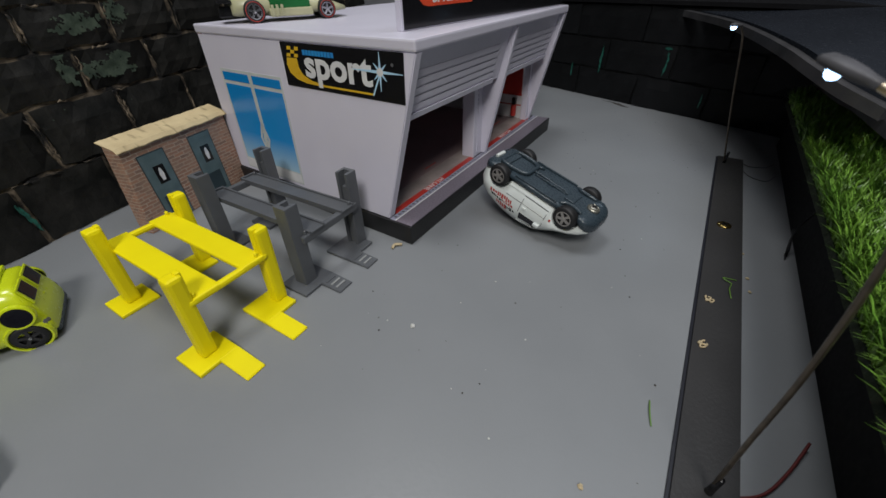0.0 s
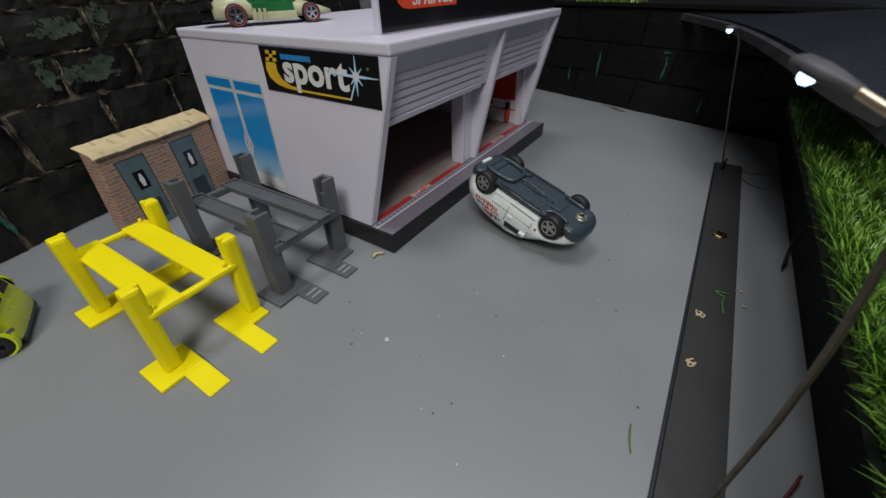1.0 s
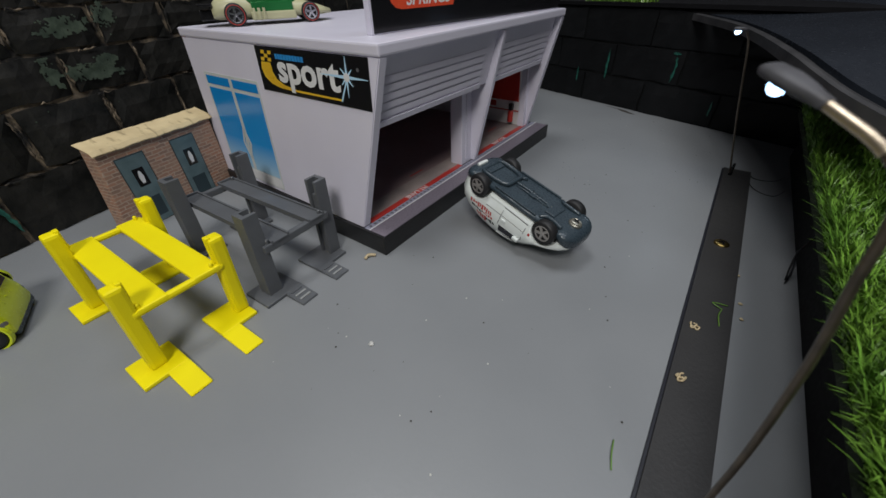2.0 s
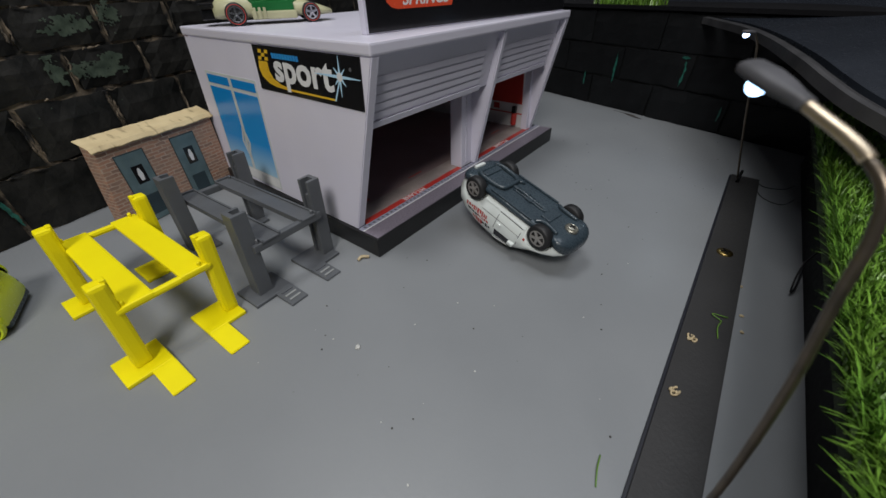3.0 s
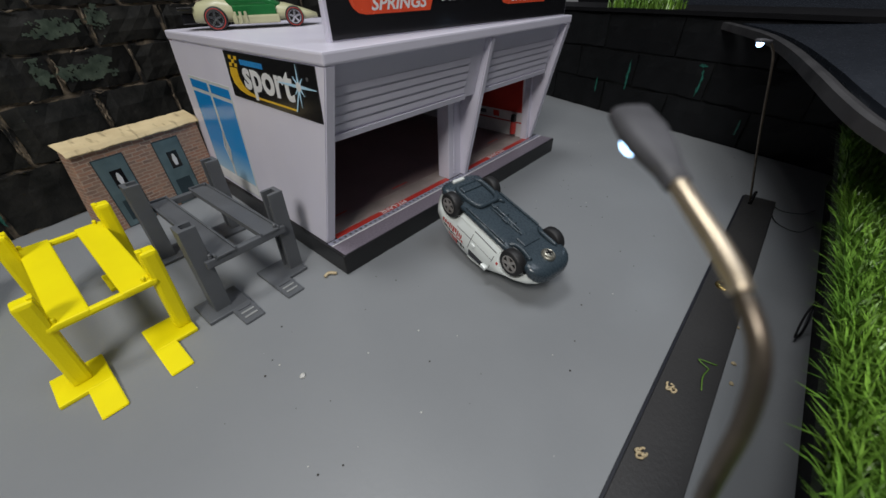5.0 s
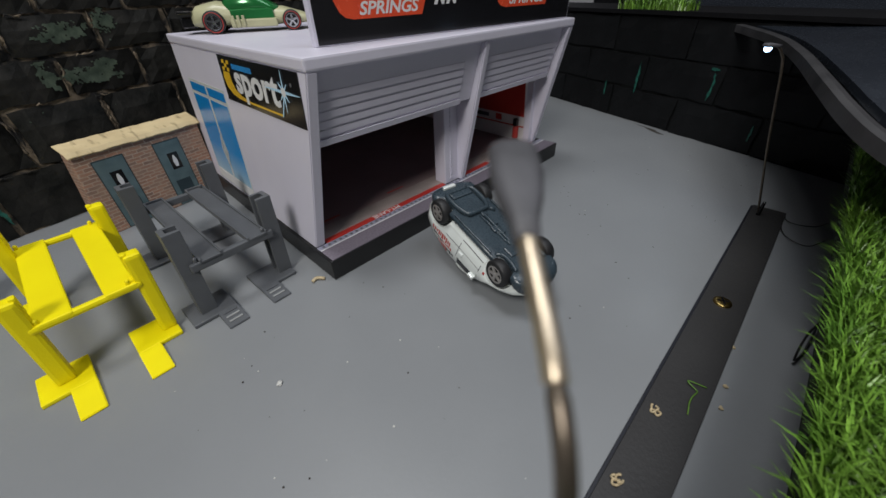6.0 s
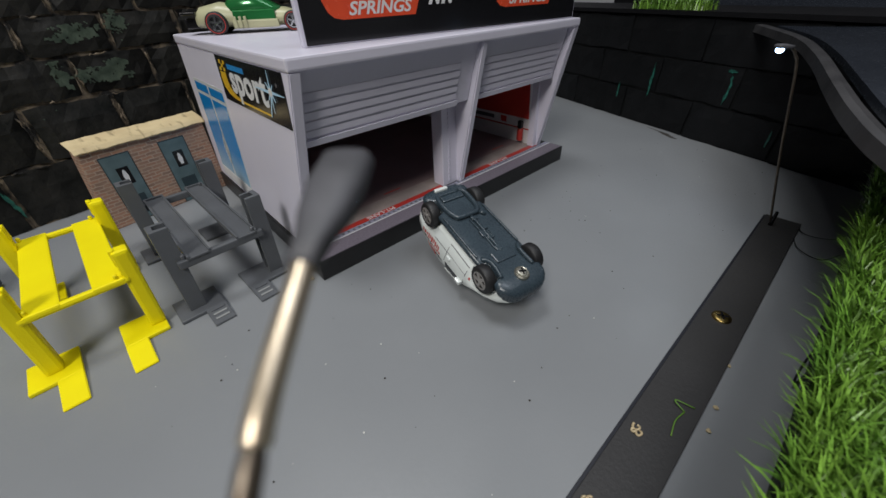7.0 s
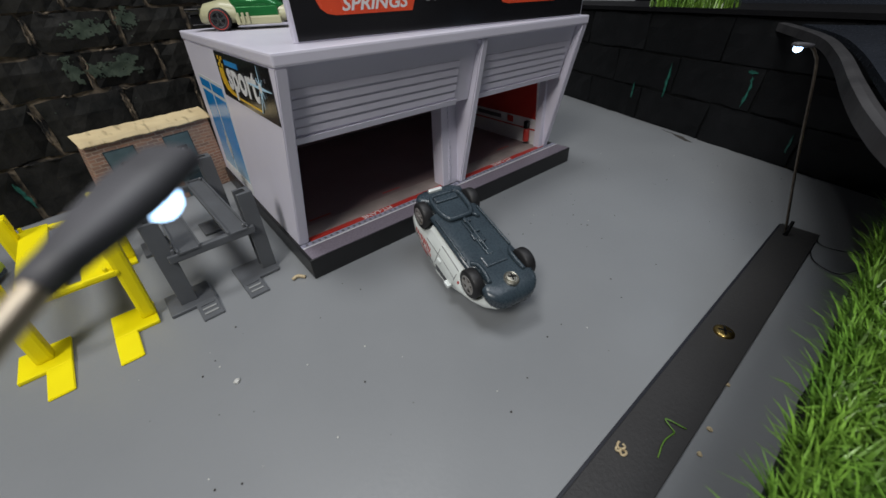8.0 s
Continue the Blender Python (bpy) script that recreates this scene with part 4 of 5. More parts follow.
frame_line = [(-25.5, -5.5), (-24.2, -7.6), (-20, -8.2), (-13.5, -7.6), (-10.2, -6.0), (-9.4, -4.0), (-9.4, 4.0), (-10.2, 6.0), (-13.5, 7.6), (-20, 8.2), (-24.2, 7.6), (-25.5, 5.5)]
part("pan_frame", tube(spline([(x * MM, y * MM, 1.6 * MM) for x, y in frame_line + frame_line[:1]], 5), 1.2, 10), M_SLATE, chassis, "raised rim round the engine pan", True)
part("chassis_pan", box(-24.6, -10.2, -6.6, 6.6, 2.1, 3.2, 0.4), M_SLATE, chassis, "engine pan")
part("pan_step", box(-25, -21, -6.2, 6.2, 1.2, 3.0, 0.6), M_SLATE, chassis)
part("pan_arm", tube([Vector((-9.6 * MM, -6.0 * MM, 2.2 * MM)), Vector((-8 * MM, -7.5 * MM, 2.0 * MM)), Vector((-6.6 * MM, -8.4 * MM, 2.4 * MM))], 0.9, 8), M_SLATE, chassis, smooth=True)
part("centre_pipe", tube(spline([(-9 * MM, -1.2 * MM, 2.3 * MM), (-4 * MM, -1.0 * MM, 1.9 * MM), (6 * MM, -0.6 * MM, 2.0 * MM), (15 * MM, -0.6 * MM, 2.3 * MM)], 6), 0.75, 8), M_SLATE, chassis, smooth=True)
part("centre_pipe", tube(spline([(-7 * MM, 0.8 * MM, 2.4 * MM), (2 * MM, 0.9 * MM, 2.1 * MM), (13 * MM, 1.0 * MM, 2.4 * MM)], 6), 0.5, 8), M_SLATE, chassis, smooth=True)
for x, y, ln in ((-7.6, -1.6, 2.2), (-1.2, -2.0, 2.6), (1.6, 0.4, 3.4), (5.4, -1.2, 1.8), (11.5, -0.4, 2.6)):
    part("pipe_bracket", box(x, x + ln, y - 1.5, y + 1.7, 1.5, 3, 0.4), M_SLATE, chassis)
for k in range(7):
    part("cast_mark", box(-2 + k * 1.3, -1.2 + k * 1.3, -3.6, -2.8, 2.2, 2.8, 0.1), M_SLATE, chassis)
for side in (1, -1):
    part("arm_fairing", tube(spline([(14.5 * MM, side * 10.5 * MM, 2.6 * MM), (16.8 * MM, side * 8.6 * MM, 1.9 * MM), (21 * MM, side * 8.2 * MM, 1.8 * MM), (26 * MM, side * 8.8 * MM, 2.4 * MM)], 5), 1.0, 8), M_SLATE, chassis, smooth=True)
    part("floor_edge", box(-13, 13, side * 11.6 - 0.5, side * 11.6 + 0.5, 1.9, 3, 0.3), M_SLATE, chassis)
part("front_pad", box(13.8, 19.5, -5.4, 5.4, 1.7, 3, 0.6), M_SLATE, chassis)
tank = part("exhaust", box(-31.4, -29.4, -2, 5.5, 1.5, 3.4, 0.6), M_CAR_WHITE, chassis, "white plate at the tail")
screw_base = part("boss", lathe([(3.2, 3), (3.2, 1.7), (2.8, 1.3), (2.4, 1.6), (0, 1.6)], 24, m=pose(28.0 * MM, -0.5 * MM, 0)), M_STEEL, chassis, "bright metal ring")
part("screw_head", lathe([(2.2, 2), (2.1, 1.0), (1.4, 0.7), (0, 0.6)], 20, m=pose(28.0 * MM, -0.5 * MM, 0)), M_STEEL, screw_base, "cross-head screw")
for turn_by in (20, 110):
    part("screw_slot", prism([(-1.6, -0.3), (1.6, -0.3), (1.6, 0.3), (-1.6, 0.3)], 0.4, 0.7, m=pose(28.0 * MM, -0.5 * MM, 0, 0, 0, turn_by)), M_PRINT_BLACK, screw_base)
for x in (-21, 21):
    wheel("wheel", 6.0, 5.0, car, pose(x * MM, -13.4 * MM, 6 * MM), M_RIM)
    wheel("wheel", 6.0, 5.0, car, pose(x * MM, 13.4 * MM, 6 * MM, 0, 0, 180), M_RIM)


def car_side(name, corners, mat, side, label="", depth=0.25, cells=(8, 3)):
    """A thin skin lying on the car's flank between four corners (x, z); side 1 is its left."""
    own = bmesh.new()
    (ax, az), (bx, bz), (cx, cz), (dx, dz) = corners
    outer, inner = [], []
    for i in range(cells[0] + 1):
        u = i / cells[0]
        for j in range(cells[1] + 1):
            v = j / cells[1]
            x = (ax * (1 - u) + bx * u) * (1 - v) + (dx * (1 - u) + cx * u) * v
            z = (az * (1 - u) + bz * u) * (1 - v) + (dz * (1 - u) + cz * u) * v
            y = surface.ray_cast(Vector((x * MM, side * 40 * MM, z * MM)), Vector((0, -side, 0)))[0].y
            outer.append(own.verts.new((x * MM, y + side * depth * MM, z * MM)))
            inner.append(own.verts.new((x * MM, y - side * 0.3 * MM, z * MM)))
    row = cells[1] + 1
    for i in range(cells[0]):
        for j in range(cells[1]):
            q = (i * row + j, (i + 1) * row + j, (i + 1) * row + j + 1, i * row + j + 1)
            own.faces.new([outer[k] for k in q])
            own.faces.new([inner[k] for k in q[::-1]])
    rim = [i * row for i in range(cells[0] + 1)] + [cells[0] * row + j for j in range(1, row)] + [i * row + cells[1] for i in range(cells[0] - 1, -1, -1)] + [j for j in range(cells[1] - 1, 0, -1)]
    for p, q in zip(rim, rim[1:] + rim[:1]):
        own.faces.new((outer[q], outer[p], inner[p], inner[q]))
    bmesh.ops.recalc_face_normals(own, faces=own.faces)
    return part(name, own, mat, car, label)


def stripe(x0, x1, z0, z1):
    return [(x0, z0), (x1, z0), (x1, z1), (x0, z1)]


letters = random.Random(5)
for side in (1, -1):
    car_side("side_window", [(-1.6, 17.4), (9.6, 17.4), (8.2, 22.2), (-1.4, 23.0)], M_WINDOW, side, "dark side window", 0.1)
    car_side("window_edge", [(-2.4, 23.2), (9.2, 22.2), (9.0, 23.0), (-2.4, 24.2)], M_CAR_WHITE, side, "", 0.7)
    car_side("sill", stripe(-13.4, 13.4, 6.4, 8.0), M_CAR_WHITE, side, "", 0.55, (12, 2))
    for line in (stripe(-2.8, -2.45, 8.4, 17.4), stripe(12.0, 12.35, 8.4, 17.5), stripe(-2.8, 12.35, 8.4, 8.7), stripe(-13.0, -2.8, 12.4, 12.7), stripe(-2.4, 12.0, 12.4, 12.6)):
        car_side("door_line", line, M_PRINT_GREY, side, "", 0.05, (10, 4))
    car_side("door_handle", stripe(-1.4, 1.2, 13.6, 14.5), M_CAR_WHITE, side, "", 0.8)
    car_side("side_lamp", stripe(14.6, 15.7, 11.2, 12.2), M_RED_PRINT, side, "small red side lamp", 0.25, (2, 2))
    part("mirror", box(8.4, 11.8, side * 17.6 - 1.2, side * 17.6 + 1.2, 17.0, 18.8, 0.5), M_CAR_WHITE, car, "white door mirror")
    for z, x0, x1, tall, mat in ((14.4, -23.4, -8.2, 2.2, M_RED_PRINT), (16.9, -22.0, -14.0, 1.5, M_PRINT_BLACK), (16.6, -14.0, -7.4, 1.9, M_RED_PRINT), (18.9, -17.4, -11.2, 3.2, M_RED_PRINT), (19.0, -10.8, -5.4, 1.9, M_PRINT_BLACK)):
        x = x0
        while x < x1:
            w = letters.uniform(1.0, 2.0)
            z0, z1 = z + letters.uniform(-0.3, 0.3), z + tall * letters.uniform(0.75, 1.15)
            car_side("print_mark", [(x, z0), (x + w * 0.75, z0 + 0.1), (x + w, z1), (x + w * 0.25, z1 - 0.1)], mat, side, "faded unreadable print", 0.04, (2, 2))
            x += w * 0.95 + letters.uniform(0.0, 0.25)
for x, y in ((33, 5.5), (33, -5.5)):
    part("tail_lamp", lathe([(0, 1.2), (1.2, 0.9), (1.5, 0)], 12, m=pose(x * MM, y * MM, 6.4 * MM, 0, 90, 0)), M_SLATE, car)

# The race car on the roof.
racer = thing("race_car", pose(51 * MM, 124 * MM, 106 * MM, 0, 0, -27) @ Matrix.Scale(1.1, 4), "cream and green toy race car with red-lined tyres on the roof", "toy car")
part("body", loft([(-31, 9, 3.4, 10, 0.1), (-28, 12, 3, 13, 0.15), (-18, 12.4, 3, 15, 0.25), (-8, 11, 3, 13, 0.3), (4, 11, 3, 12, 0.3), (16, 12, 3, 11.5, 0.2), (26, 11, 3, 8.5, 0.1), (33, 8, 3.5, 6, 0.1)], 24, 3.4), M_CREAM, racer, "cream plastic body", True)
part("canopy", loft([(-15, 7, 9, 14, 0.2), (-11, 10.6, 8, 19, 0.25), (2, 10.8, 8, 19.5, 0.3), (10, 10.6, 8, 14, 0.25), (14, 8, 9, 12, 0.2)], 24, 3.4), M_GREEN_CAR, racer, "glossy green canopy", True)
part("side_sill", box(-12, 12, -13.2, 13.2, 2.4, 6.4, 0.8), M_CREAM, racer, "cream side sills")
part("side_panel", box(-11, 11, -12.4, 12.4, 6.0, 11.0, 0.6), M_GREEN_CAR, racer, "green side panel")
part("tail_wing", box(-37.5, -30, -10, 10, 9.5, 11.0, 0.4), M_PRINT_BLACK, racer, "black tail wing")
part("engine", box(-37.5, -30.5, -6, 6, 3, 8, 0.6), M_PRINT_BLACK, racer, "black tail exhausts")
for k in range(3):
    part("stack", box(-11 + k * 2.6, -9.6 + k * 2.6, -14.2, -13.0, 3.0, 8.2, 0.3), M_CREAM, racer)
for x, r in ((-20, 5.5), (20, 5.0)):
    wheel("wheel", r, 5.4, racer, pose(x * MM, -12.6 * MM, r * MM), M_CHROME, M_RED)
    wheel("wheel", r, 5.4, racer, pose(x * MM, 12.6 * MM, r * MM, 0, 0, 180), M_CHROME, M_RED)

# The lime van at the left and the dark car beyond it.
van = thing("toy_van", pose(-158.2 * MM, 110.8 * MM, 0, 0, 0, -20) @ Matrix.Diagonal((0.85, 1.12, 0.84, 1)), "lime green toy van with dark windows, parked on the floor", "toy van")
part("body", loft([(-34, 11, 6, 22, 0.1), (-31, 14, 3.5, 29, 0.2), (-20, 15, 3, 33, 0.24), (8, 15, 3, 33.5, 0.25), (22, 14.9, 3, 33.5, 0.25), (27.0, 14.8, 3.2, 33.2, 0.25), (28.4, 14.7, 3.4, 31.8, 0.24), (30.0, 14.5, 3.6, 25.5, 0.18), (31.4, 14.2, 3.8, 19.5, 0.1), (32.2, 13.6, 4.4, 15.5, 0.08), (32.6, 12.6, 5.4, 14, 0.1)], 32, 5.0), M_LIME, van, "lime painted body", True)
part("roof_rack", box(-24, 23, -9.2, 9.2, 33.0, 35.2, 0.8), M_LIME, van, "lime roof panel")
part("roof_vent", box(6, 19, -7.0, -5.0, 34.9, 35.5, 0.2), M_WINDOW, van, "dark roof slot")
for y in (-5.6, 5.6):
    w = part("windscreen", box(-0.7, 0.7, -3.9, 3.9, -4.2, 4.2, 0.4), M_WINDOW, van, "dark windscreen half")
    w.matrix_local = pose(29.9 * MM, y * MM, 26.8 * MM, 0, -14, 0)
    f = part("windscreen_frame", box(-0.4, 0.4, -4.8, 4.8, -5.1, 5.1, 0.3), M_LIME, van)
    f.matrix_local = pose(29.9 * MM, y * MM, 26.8 * MM, 0, -14, 0)
for k in range(7):
    part("rivet", lathe([(0, 0.8), (0.5, 0.6), (0.7, 0)], 8, m=pose((31.4 - 0.1 * abs(k - 3)) * MM, (-12 + 4 * k) * MM, (18.5 - 0.9 * abs(k - 3)) * MM, 0, 80, 0)), M_LIME, van)
for s in (-1, 1):
    part("side_window", lathe([(0, 1.0), (5.4, 1.0), (5.8, -0.8)], 28, m=pose(24.4 * MM, s * 14.4 * MM, 20.5 * MM, -84 * s, 0, 0)), M_WINDOW, van, "round dark side window")
    part("window_ring", lathe([(5.3, 0.6), (5.5, 1.2), (6.3, 1.1), (6.7, 0.2), (6.6, -0.8)], 28, m=pose(24.4 * MM, s * 14.4 * MM, 20.5 * MM, -84 * s, 0, 0)), M_LIME, van)
    part("headlamp", lathe([(0, 1.6), (1.5, 1.3), (2.0, 0)], 16, m=pose(30.6 * MM, s * 12.7 * MM, 12.4 * MM, 0, 86, 50 * s)), M_PRINT_GREY, van, "round grey headlamp")
    part("wheel_arch", lathe([(7.6, -0.6), (7.7, 1.1), (8.6, 1.2), (9.4, 0.2), (9.4, -0.8)], 28, m=pose(22.4 * MM, s * 14.3 * MM, 7.4 * MM, -90 * s, 0, 0)), M_LIME, van, "raised lime wheel arch")
    for x in (-20, 22.4):
        wheel("wheel", 7.4, 5.4, van, pose(x * MM, s * 12.9 * MM, 7.4 * MM, 0, 0, 0 if s < 0 else 180), M_DARK_RIM)
        part("hub_pin", lathe([(0, 0.5), (0.6, 0.3), (0.7, -0.4)], 10, m=pose(x * MM, s * 15.9 * MM, 7.4 * MM, -90 * s, 0, 0)), M_CHROME, van, "bright axle pin")
part("bumper", box(29.5, 32.6, -12.0, 13.6, 2.4, 6.6, 1.2), M_SLATE, van, "dark grey bumper")
dark = thing("toy_car", pose(-205 * MM, 34 * MM, 0, 0, 0, 4), "dark green toy car on the floor", "toy car")
part("body", loft([(-34, 9, 4, 10, 0.1), (-30, 13, 3, 13, 0.2), (-10, 14, 3, 21, 0.35), (8, 14, 3, 20, 0.35), (18, 14, 3, 13, 0.2), (29, 13, 3, 11, 0.15), (33, 10, 4, 9, 0.1)], 22, 3.4), M_DARK_GREEN, dark, "dark green body", True)
for x in (-20, 20):
    wheel("wheel", 5.6, 4.6, dark, pose(x * MM, -12.4 * MM, 5.6 * MM), M_RIM)
    wheel("wheel", 5.6, 4.6, dark, pose(x * MM, 12.4 * MM, 5.6 * MM, 0, 0, 180), M_RIM)

# ---- strip, lamps, bank ----
strip = thing("rubber_strip", Matrix(), "long dark rubber strip lying on the grey floor", "strip")
part("backing_layer", box(-340, 236.5, -168.2, -149.9, 0, 0.7, 0.2), M_STRIP_BACK, strip, "black backing showing as a thin edge")
part("top_sheet", box(-340, 236, -168.5, -151.0, 0.65, 1.6, 0.25), M_STRIP, strip, "scuffed dark grey top")


def lamp_post(m, path, heading, head_len, head_w, led_r, r0, label, foot, sleeve=None):
    """A bent-wire street lamp: path is the post's line, heading the way the head points, all in millimetres from the foot."""
    ob = thing("street_lamp", m, label, "street lamp", "street lamps")
    line = spline([[c * MM for c in p] for p in path], 8)
    part("post", tube(line, [r0 * (1.05 - 0.1 * i / len(line)) * (0.8 if sleeve and i > len(line) - 5 else 1.0) for i in range(len(line))], 10), M_POLE, ob, "bronze-coloured wire post", True)
    part("foot_sleeve", tube([Vector((0, 0, 0)), Vector((0, 0, foot * 0.3 * MM)), Vector((0, 0, foot * MM))], [r0 * 1.9, r0 * 1.7, r0 * 1.4], 12), M_PRINT_BLACK, ob, "black foot sleeve", True)
    if sleeve:
        end = Vector(sleeve) * MM
        part("sleeve", tube(spline([tuple(line[-4]), tuple(line[-2]), tuple(line[-1].lerp(end, 0.18)), tuple(line[-1].lerp(end, 0.5)), tuple(end + (end - line[-1]) * 0.1)], 5), r0 * 1.12, 14), M_SLEEVE, ob, "pale tan sleeve below the head", True)
        line.append(end)
    d = Vector(heading).normalized()
    side = d.cross(Vector((0, 0, 1))).normalized()
    up = side.cross(d)
    hm = Matrix.Translation(line[-1]) @ Matrix((side, d, up)).transposed().to_4x4()
    w = head_w / 2
    h = loft([(-1.2, w * 0.42, -w * 0.36, w * 0.36, 0), (0.6, w * 0.5, -w * 0.4, w * 0.4, 0), (head_len * 0.3, w * 0.8, -w * 0.45, w * 0.5, 0.1), (head_len * 0.6, w, -w * 0.45, w * 0.55, 0.15), (head_len - 0.7, w * 0.95, -w * 0.4, w * 0.45, 0.15), (head_len, w * 0.7, -w * 0.25, w * 0.25, 0.1)], 24, 3.0)
    h.transform(Matrix.Rotation(radians(90), 4, "Z"))
    head = part("lamp_head", h, M_LAMP_HEAD, ob, "grey lamp head", True)
    head.matrix_local = hm
    led = part("led", lathe([(0, -led_r), (led_r * 0.5, -led_r * 0.87), (led_r * 0.87, -led_r * 0.5), (led_r, 0), (led_r * 0.87, led_r * 0.5), (0, led_r * 0.55)], 20), M_LED, head, "glowing white LED")
    led.matrix_local = pose(0, head_len * 0.66 * MM, -w * 0.62 * MM)
    return ob


lamp_post(pose(-52.0 * MM, -160.5 * MM, 1.6 * MM), [(0, 0, 0), (0, 2.2, 31), (0, 3.6, 54), (0, 6.0, 78), (0.3, 8.2, 93), (0.8, 9.2, 101), (1.8, 10.6, 105.7), (4.7, 13.6, 108.5)], (4.8, 4.3, 1.5), 9.6, 4.2, 1.25, 0.64, "bronze wire street lamp with a glowing LED head", 9, (10.1, 19.1, 110.9))
lamp_post(pose(222 * MM, -155.5 * MM, 1.6 * MM), [(0, 0, 0), (-6.5, 12.2, 45), (-11.8, 21.8, 84), (-14.5, 24.8, 92), (-19, 27, 95.5)], (-7, 5, 0.8), 8, 4.2, 1.75, 0.62, "bronze wire street lamp with a glowing LED head", 9)
for eye, aim, power in (((-36.6, -136.4, 109.5), (-12, -105, 0), 0.010), ((199, -126, 93), (172, -90, 0), 0.030)):
    spot = bpy.data.lights.new("led_light", "SPOT")
    spot.energy, spot.color, spot.spot_size, spot.spot_blend, spot.shadow_soft_size = power, (0.7, 0.85, 1.0), radians(120), 0.8, 0.002
    ob = new("led_light", spot)
    ob.matrix_world = look(Vector(eye) * MM, Vector(aim) * MM)


def blades(name, count, place, length, width, seed, label):
    """A turf of bent blades, each a thin tapering strip."""
    rng = np.random.default_rng(seed)
    verts, faces = [], []
    for _ in range(count):
        base = Vector(place(rng))
        a = rng.uniform(0, 2 * math.pi)
        lean = rng.uniform(0.15, 0.95)
        out = Vector((math.cos(a), math.sin(a), 0))
        side = Vector((-math.sin(a), math.cos(a), 0)) * width * MM * rng.uniform(0.6, 1.2)
        ln = length * MM * rng.uniform(0.55, 1.2)
        k = len(verts)
        for f, w in ((0, 1.0), (0.4, 0.95), (0.75, 0.7)):
            c = base + out * ln * lean * f * f + Vector((0, 0, ln * f * (1 - 0.35 * lean * f)))
            verts += [tuple(c - side * w * 0.5), tuple(c + side * w * 0.5 + Vector((0, 0, 0.15 * width * MM)))]
        verts.append(tuple(base + out * ln * lean + Vector((0, 0, ln * (1 - 0.35 * lean)))))
        faces += [(k, k + 1, k + 3, k + 2), (k + 2, k + 3, k + 5, k + 4), (k + 4, k + 5, k + 6)]
    me = bpy.data.meshes.new(name)
    me.from_pydata(verts, [], faces)
    me.materials.append(M_GRASS)
    return tagged(new(name, me), label, "artificial grass", kind="stuff")


def bank_place(rng):
    x = rng.uniform(-330, 262)
    if rng.uniform() < 0.45:
        x = rng.uniform(-120, 150)
    v = rng.uniform() ** 1.25
    return (x * MM, (-181 - 30 * v) * MM, (42.5 + 9 * v) * MM)


soil = bmesh.new()
hexa(soil, [(-340, -214, 40), (265, -214, 40), (265, -180, 40), (-340, -180, 40)], [(-340, -214, 52), (265, -214, 52), (265, -181, 42), (-340, -181, 42)])
tagged(link("turf_backing", soil, M_SOIL), "dark turf backing under the artificial grass", "turf", kind="structure")
blades("grass_bank", 24000, bank_place, 12.5, 0.85, 4, "bright green artificial grass on the raised bank")


def ledge_place(rng):
    s, out = rng.uniform(-48, 28), rng.uniform(-3, 16)
    q = WALL_RIGHT @ Vector((s * MM, out * MM, 102 * MM))
    return tuple(q)


blades("grass_ledge", 500, ledge_place, 12, 1.0, 9, "green artificial grass on the ledge")

# ---- small things on the floor ----


def pebble(name, x, y, z, r, mat, label, category, seed, flat_by=0.5):
    rng = random.Random(seed)
    bm = bmesh.new()
    bmesh.ops.create_icosphere(bm, subdivisions=2, radius=r * MM)
    for v in bm.verts:
        v.co *= rng.uniform(0.75, 1.2)
        v.co.z *= flat_by
    low_z = min(v.co.z for v in bm.verts)
    ob = link(name, bm, mat)
    ob.matrix_world = pose(x * MM, y * MM, z * MM - low_z, 0, 0, rng.uniform(0, 360))
    return tagged(ob, label, category)


pebble("crumb", -48, -45, 0, 1.2, M_CRUMB, "small white crumb on the grey floor", "crumb", 1)
for k, (x, y) in enumerate([(8.5, -155.0), (40, -155.5)]):
    ob = thing("wood_shaving", pose(x * MM, y * MM, 1.6 * MM, 0, 0, 60 * k), "pale curled wood shaving round a hole in the rubber strip", "wood shaving", "wood shavings")
    for n, (dx, dy, r) in enumerate([(-0.9, 0.2, 0.9), (1.0, -0.3, 1.1), (0.2, 1.1, 0.7), (0.1, -0.6, 0.5)][: 4 - k]):
        ring = [Vector(((dx + r * math.cos(a)) * MM, (dy + r * math.sin(a)) * MM, (0.55 + 0.35 * math.sin(2 * a + n)) * MM)) for a in (0.35 * i for i in range(16))]
        part("curl", tube(ring, 0.42, 6), M_WOOD_CHIP, ob, smooth=True)
for k, (x, y) in enumerate([(69, -171), (92, -168.8), (58, -172), (-71, -128), (-68, -175)]):
    pebble("crumb", x, y, 0, 0.9, M_WOOD_CHIP, "pale wood crumb on the grey floor", "crumb", 30 + k)
rng = random.Random(77)
for k in range(80):
    x, y = rng.uniform(-90, 330), rng.uniform(-145, -12)
    if 20 < x < 95 and y > -100:
        y = -110 - rng.uniform(0, 25)
    pebble("speck", x, y, 0, rng.uniform(0.14, 0.42), M_DIRT if k % 4 else M_CRUMB, "tiny speck of dirt on the grey floor", "speck", 200 + k)
for k, (x, y) in enumerate([(170, -45), (174, -49), (168, -52), (180, -42), (128, -48), (150, -70), (152, -73)]):
    pebble("speck", x, y, 0, rng.uniform(0.2, 0.5), M_DIRT, "small dark flake of dirt on the grey floor", "speck", 300 + k, 0.3)

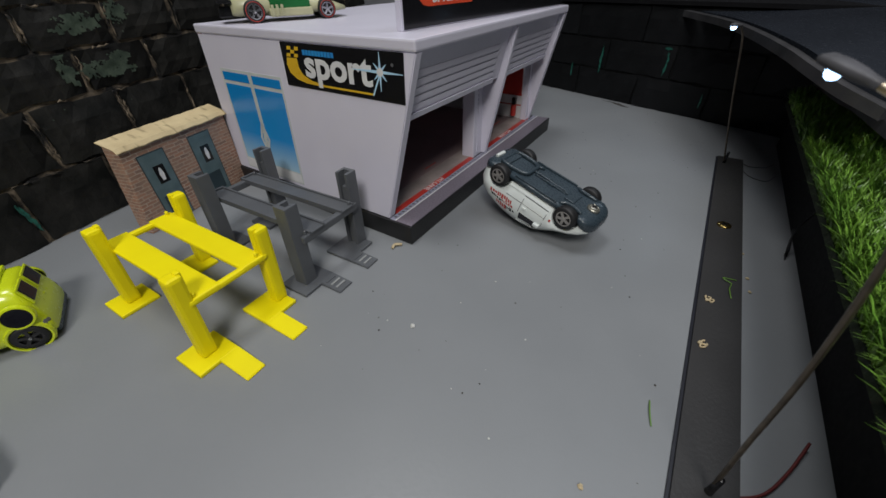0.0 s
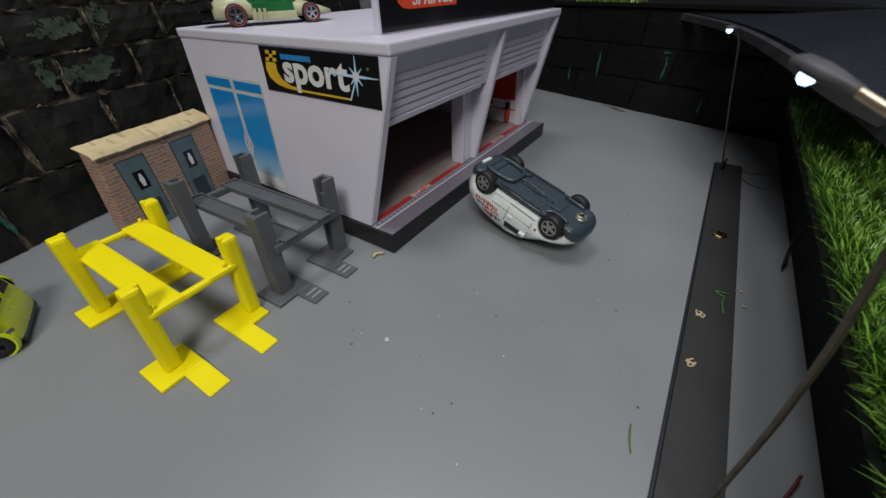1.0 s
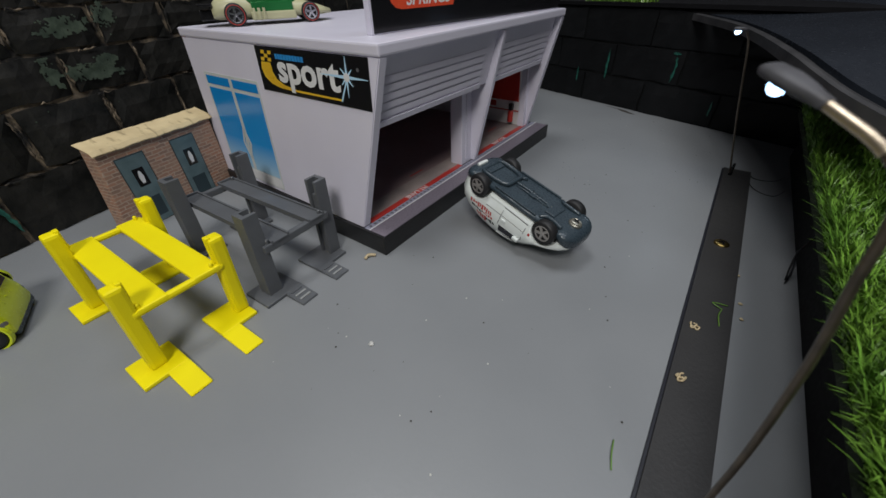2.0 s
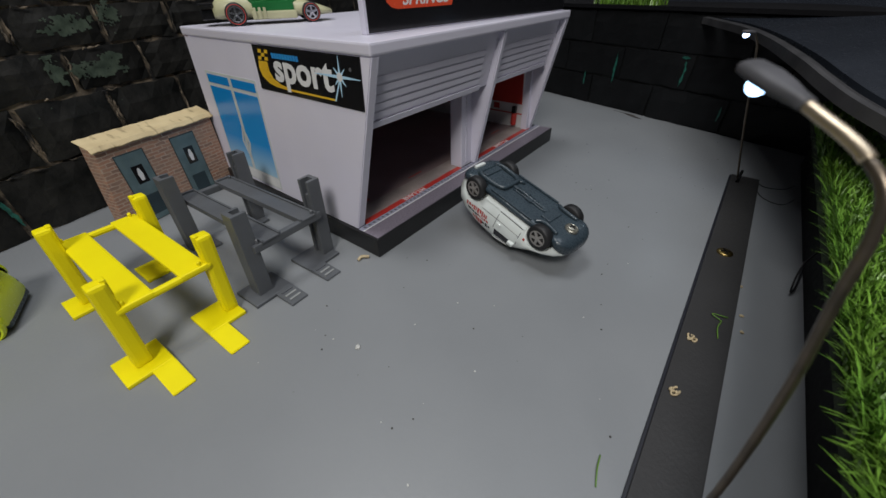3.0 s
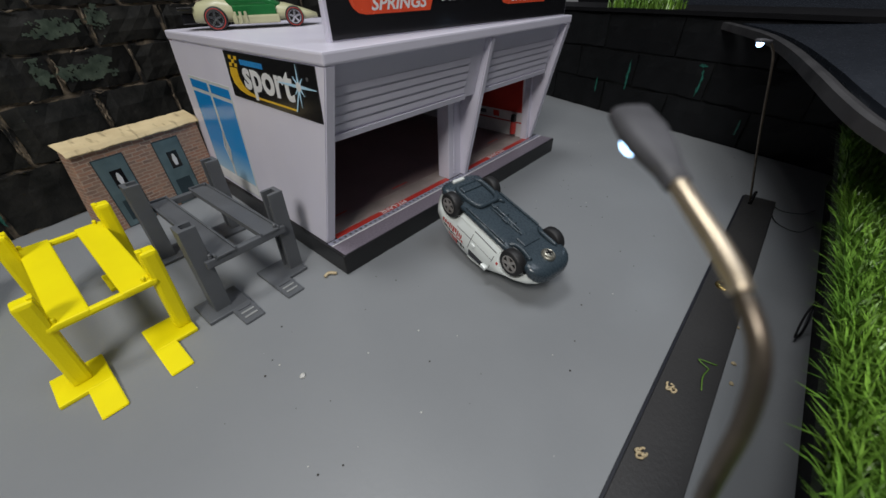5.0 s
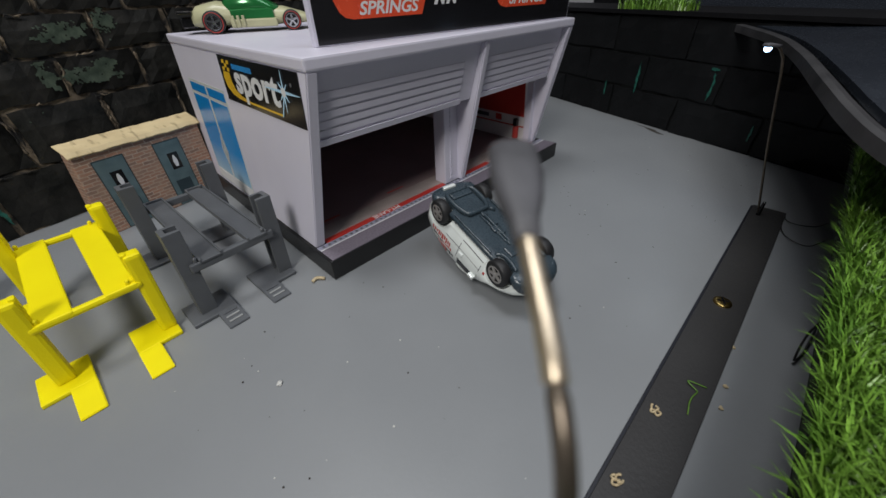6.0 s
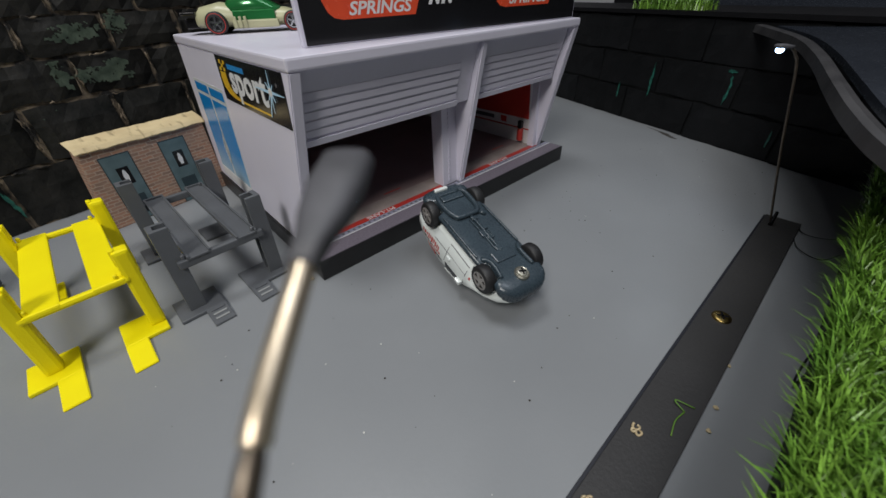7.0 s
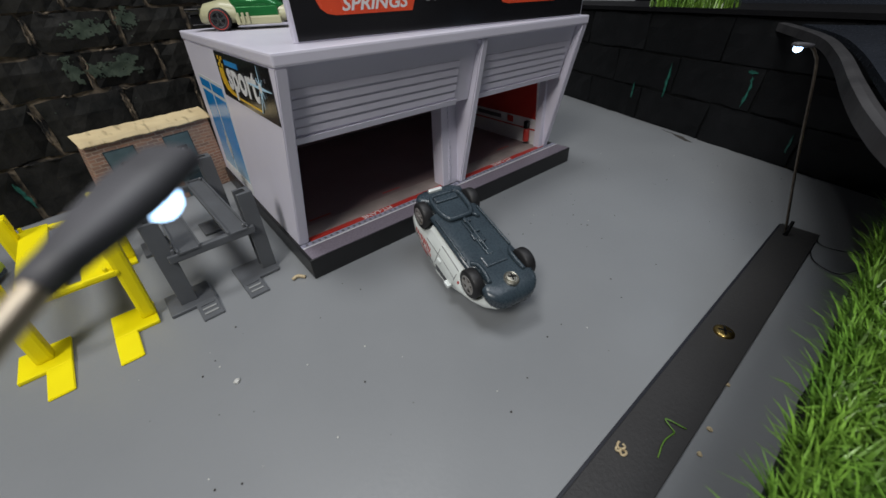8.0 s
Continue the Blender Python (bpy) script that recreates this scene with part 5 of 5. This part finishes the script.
peel = link("wood_shaving", tube(spline([(-8 * MM, 0.5 * MM, 0.8 * MM), (-5 * MM, 0.8 * MM, 1.4 * MM), (-2 * MM, -2 * MM, 0.9 * MM)], 6), 0.9, 6), M_WOOD_CHIP, smooth=True)
tagged(peel, "curled pale wood shaving beside the garage base", "wood shaving")

screw = thing("brass_screw", pose(117 * MM, -159 * MM, 1.6 * MM), "brass cross-head screw in the rubber strip", "screw")
part("head", lathe([(3.9, 0), (3.8, 0.6), (3.2, 1.0), (1.6, 1.25), (0, 1.3)], 24), M_BRASS, screw, smooth=True)
for a in (25, 115):
    part("slot", prism([(-2.4, -0.45), (2.4, -0.45), (2.4, 0.45), (-2.4, 0.45)], 0.9, 1.36, m=pose(0, 0, 0, 0, 0, a)), M_PRINT_BLACK, screw)

for k, (pts) in enumerate([[(46, -164, 2), (52, -163, 2.6), (58, -164, 2)], [(58, -164, 2), (60, -160, 2.6), (62, -166, 2)], [(-29, -141, 0.4), (-34, -141.6, 1.0), (-39, -143, 0.4)]]):
    b = link("grass_blade", tube(spline([[c * MM for c in p] for p in pts], 5), 0.24, 5), M_GRASS, smooth=True)
    tagged(b, "loose green grass blade", "grass blade")
for k, (pts, mt, lab) in enumerate([
    ([(236, -166, 0.5), (225, -172, 1), (228, -183, 1.2), (240, -189, 1)], M_WIRE, "thin black wire at the lamp foot"),
    ([(222, -167, 0.5), (205, -172, 1), (200, -182, 1.2), (214, -189, 1)], M_WIRE, "thin black wire at the lamp foot"),
    ([(112, -192, 26), (106, -187, 14), (98, -187, 3), (108, -190, 1.0), (124, -191, 6)], M_WIRE, "black wire hanging from the bank"),
    ([(-50, -166, 0.5), (-44, -174, 1), (-34, -180, 2), (-20, -186, 4)], M_RED_WIRE, "thin red wire on the floor"),
]):
    b = link("wire", tube(spline([[c * MM for c in p] for p in pts], 8), 0.45 if k > 1 else 0.22, 6), mt, smooth=True)
    tagged(b, lab, "wire")
crack = link("floor_stain", prism([(0, 0), (14, -1.2), (22, -5), (34, -8), (40, -6), (30, -3), (26, 0)], 0, 0.2), M_DIRT)
crack.matrix_world = WALL_RIGHT @ pose(12 * MM, -9 * MM, 0)
tagged(crack, "dark flaked stain on the floor by the wall", "stain")
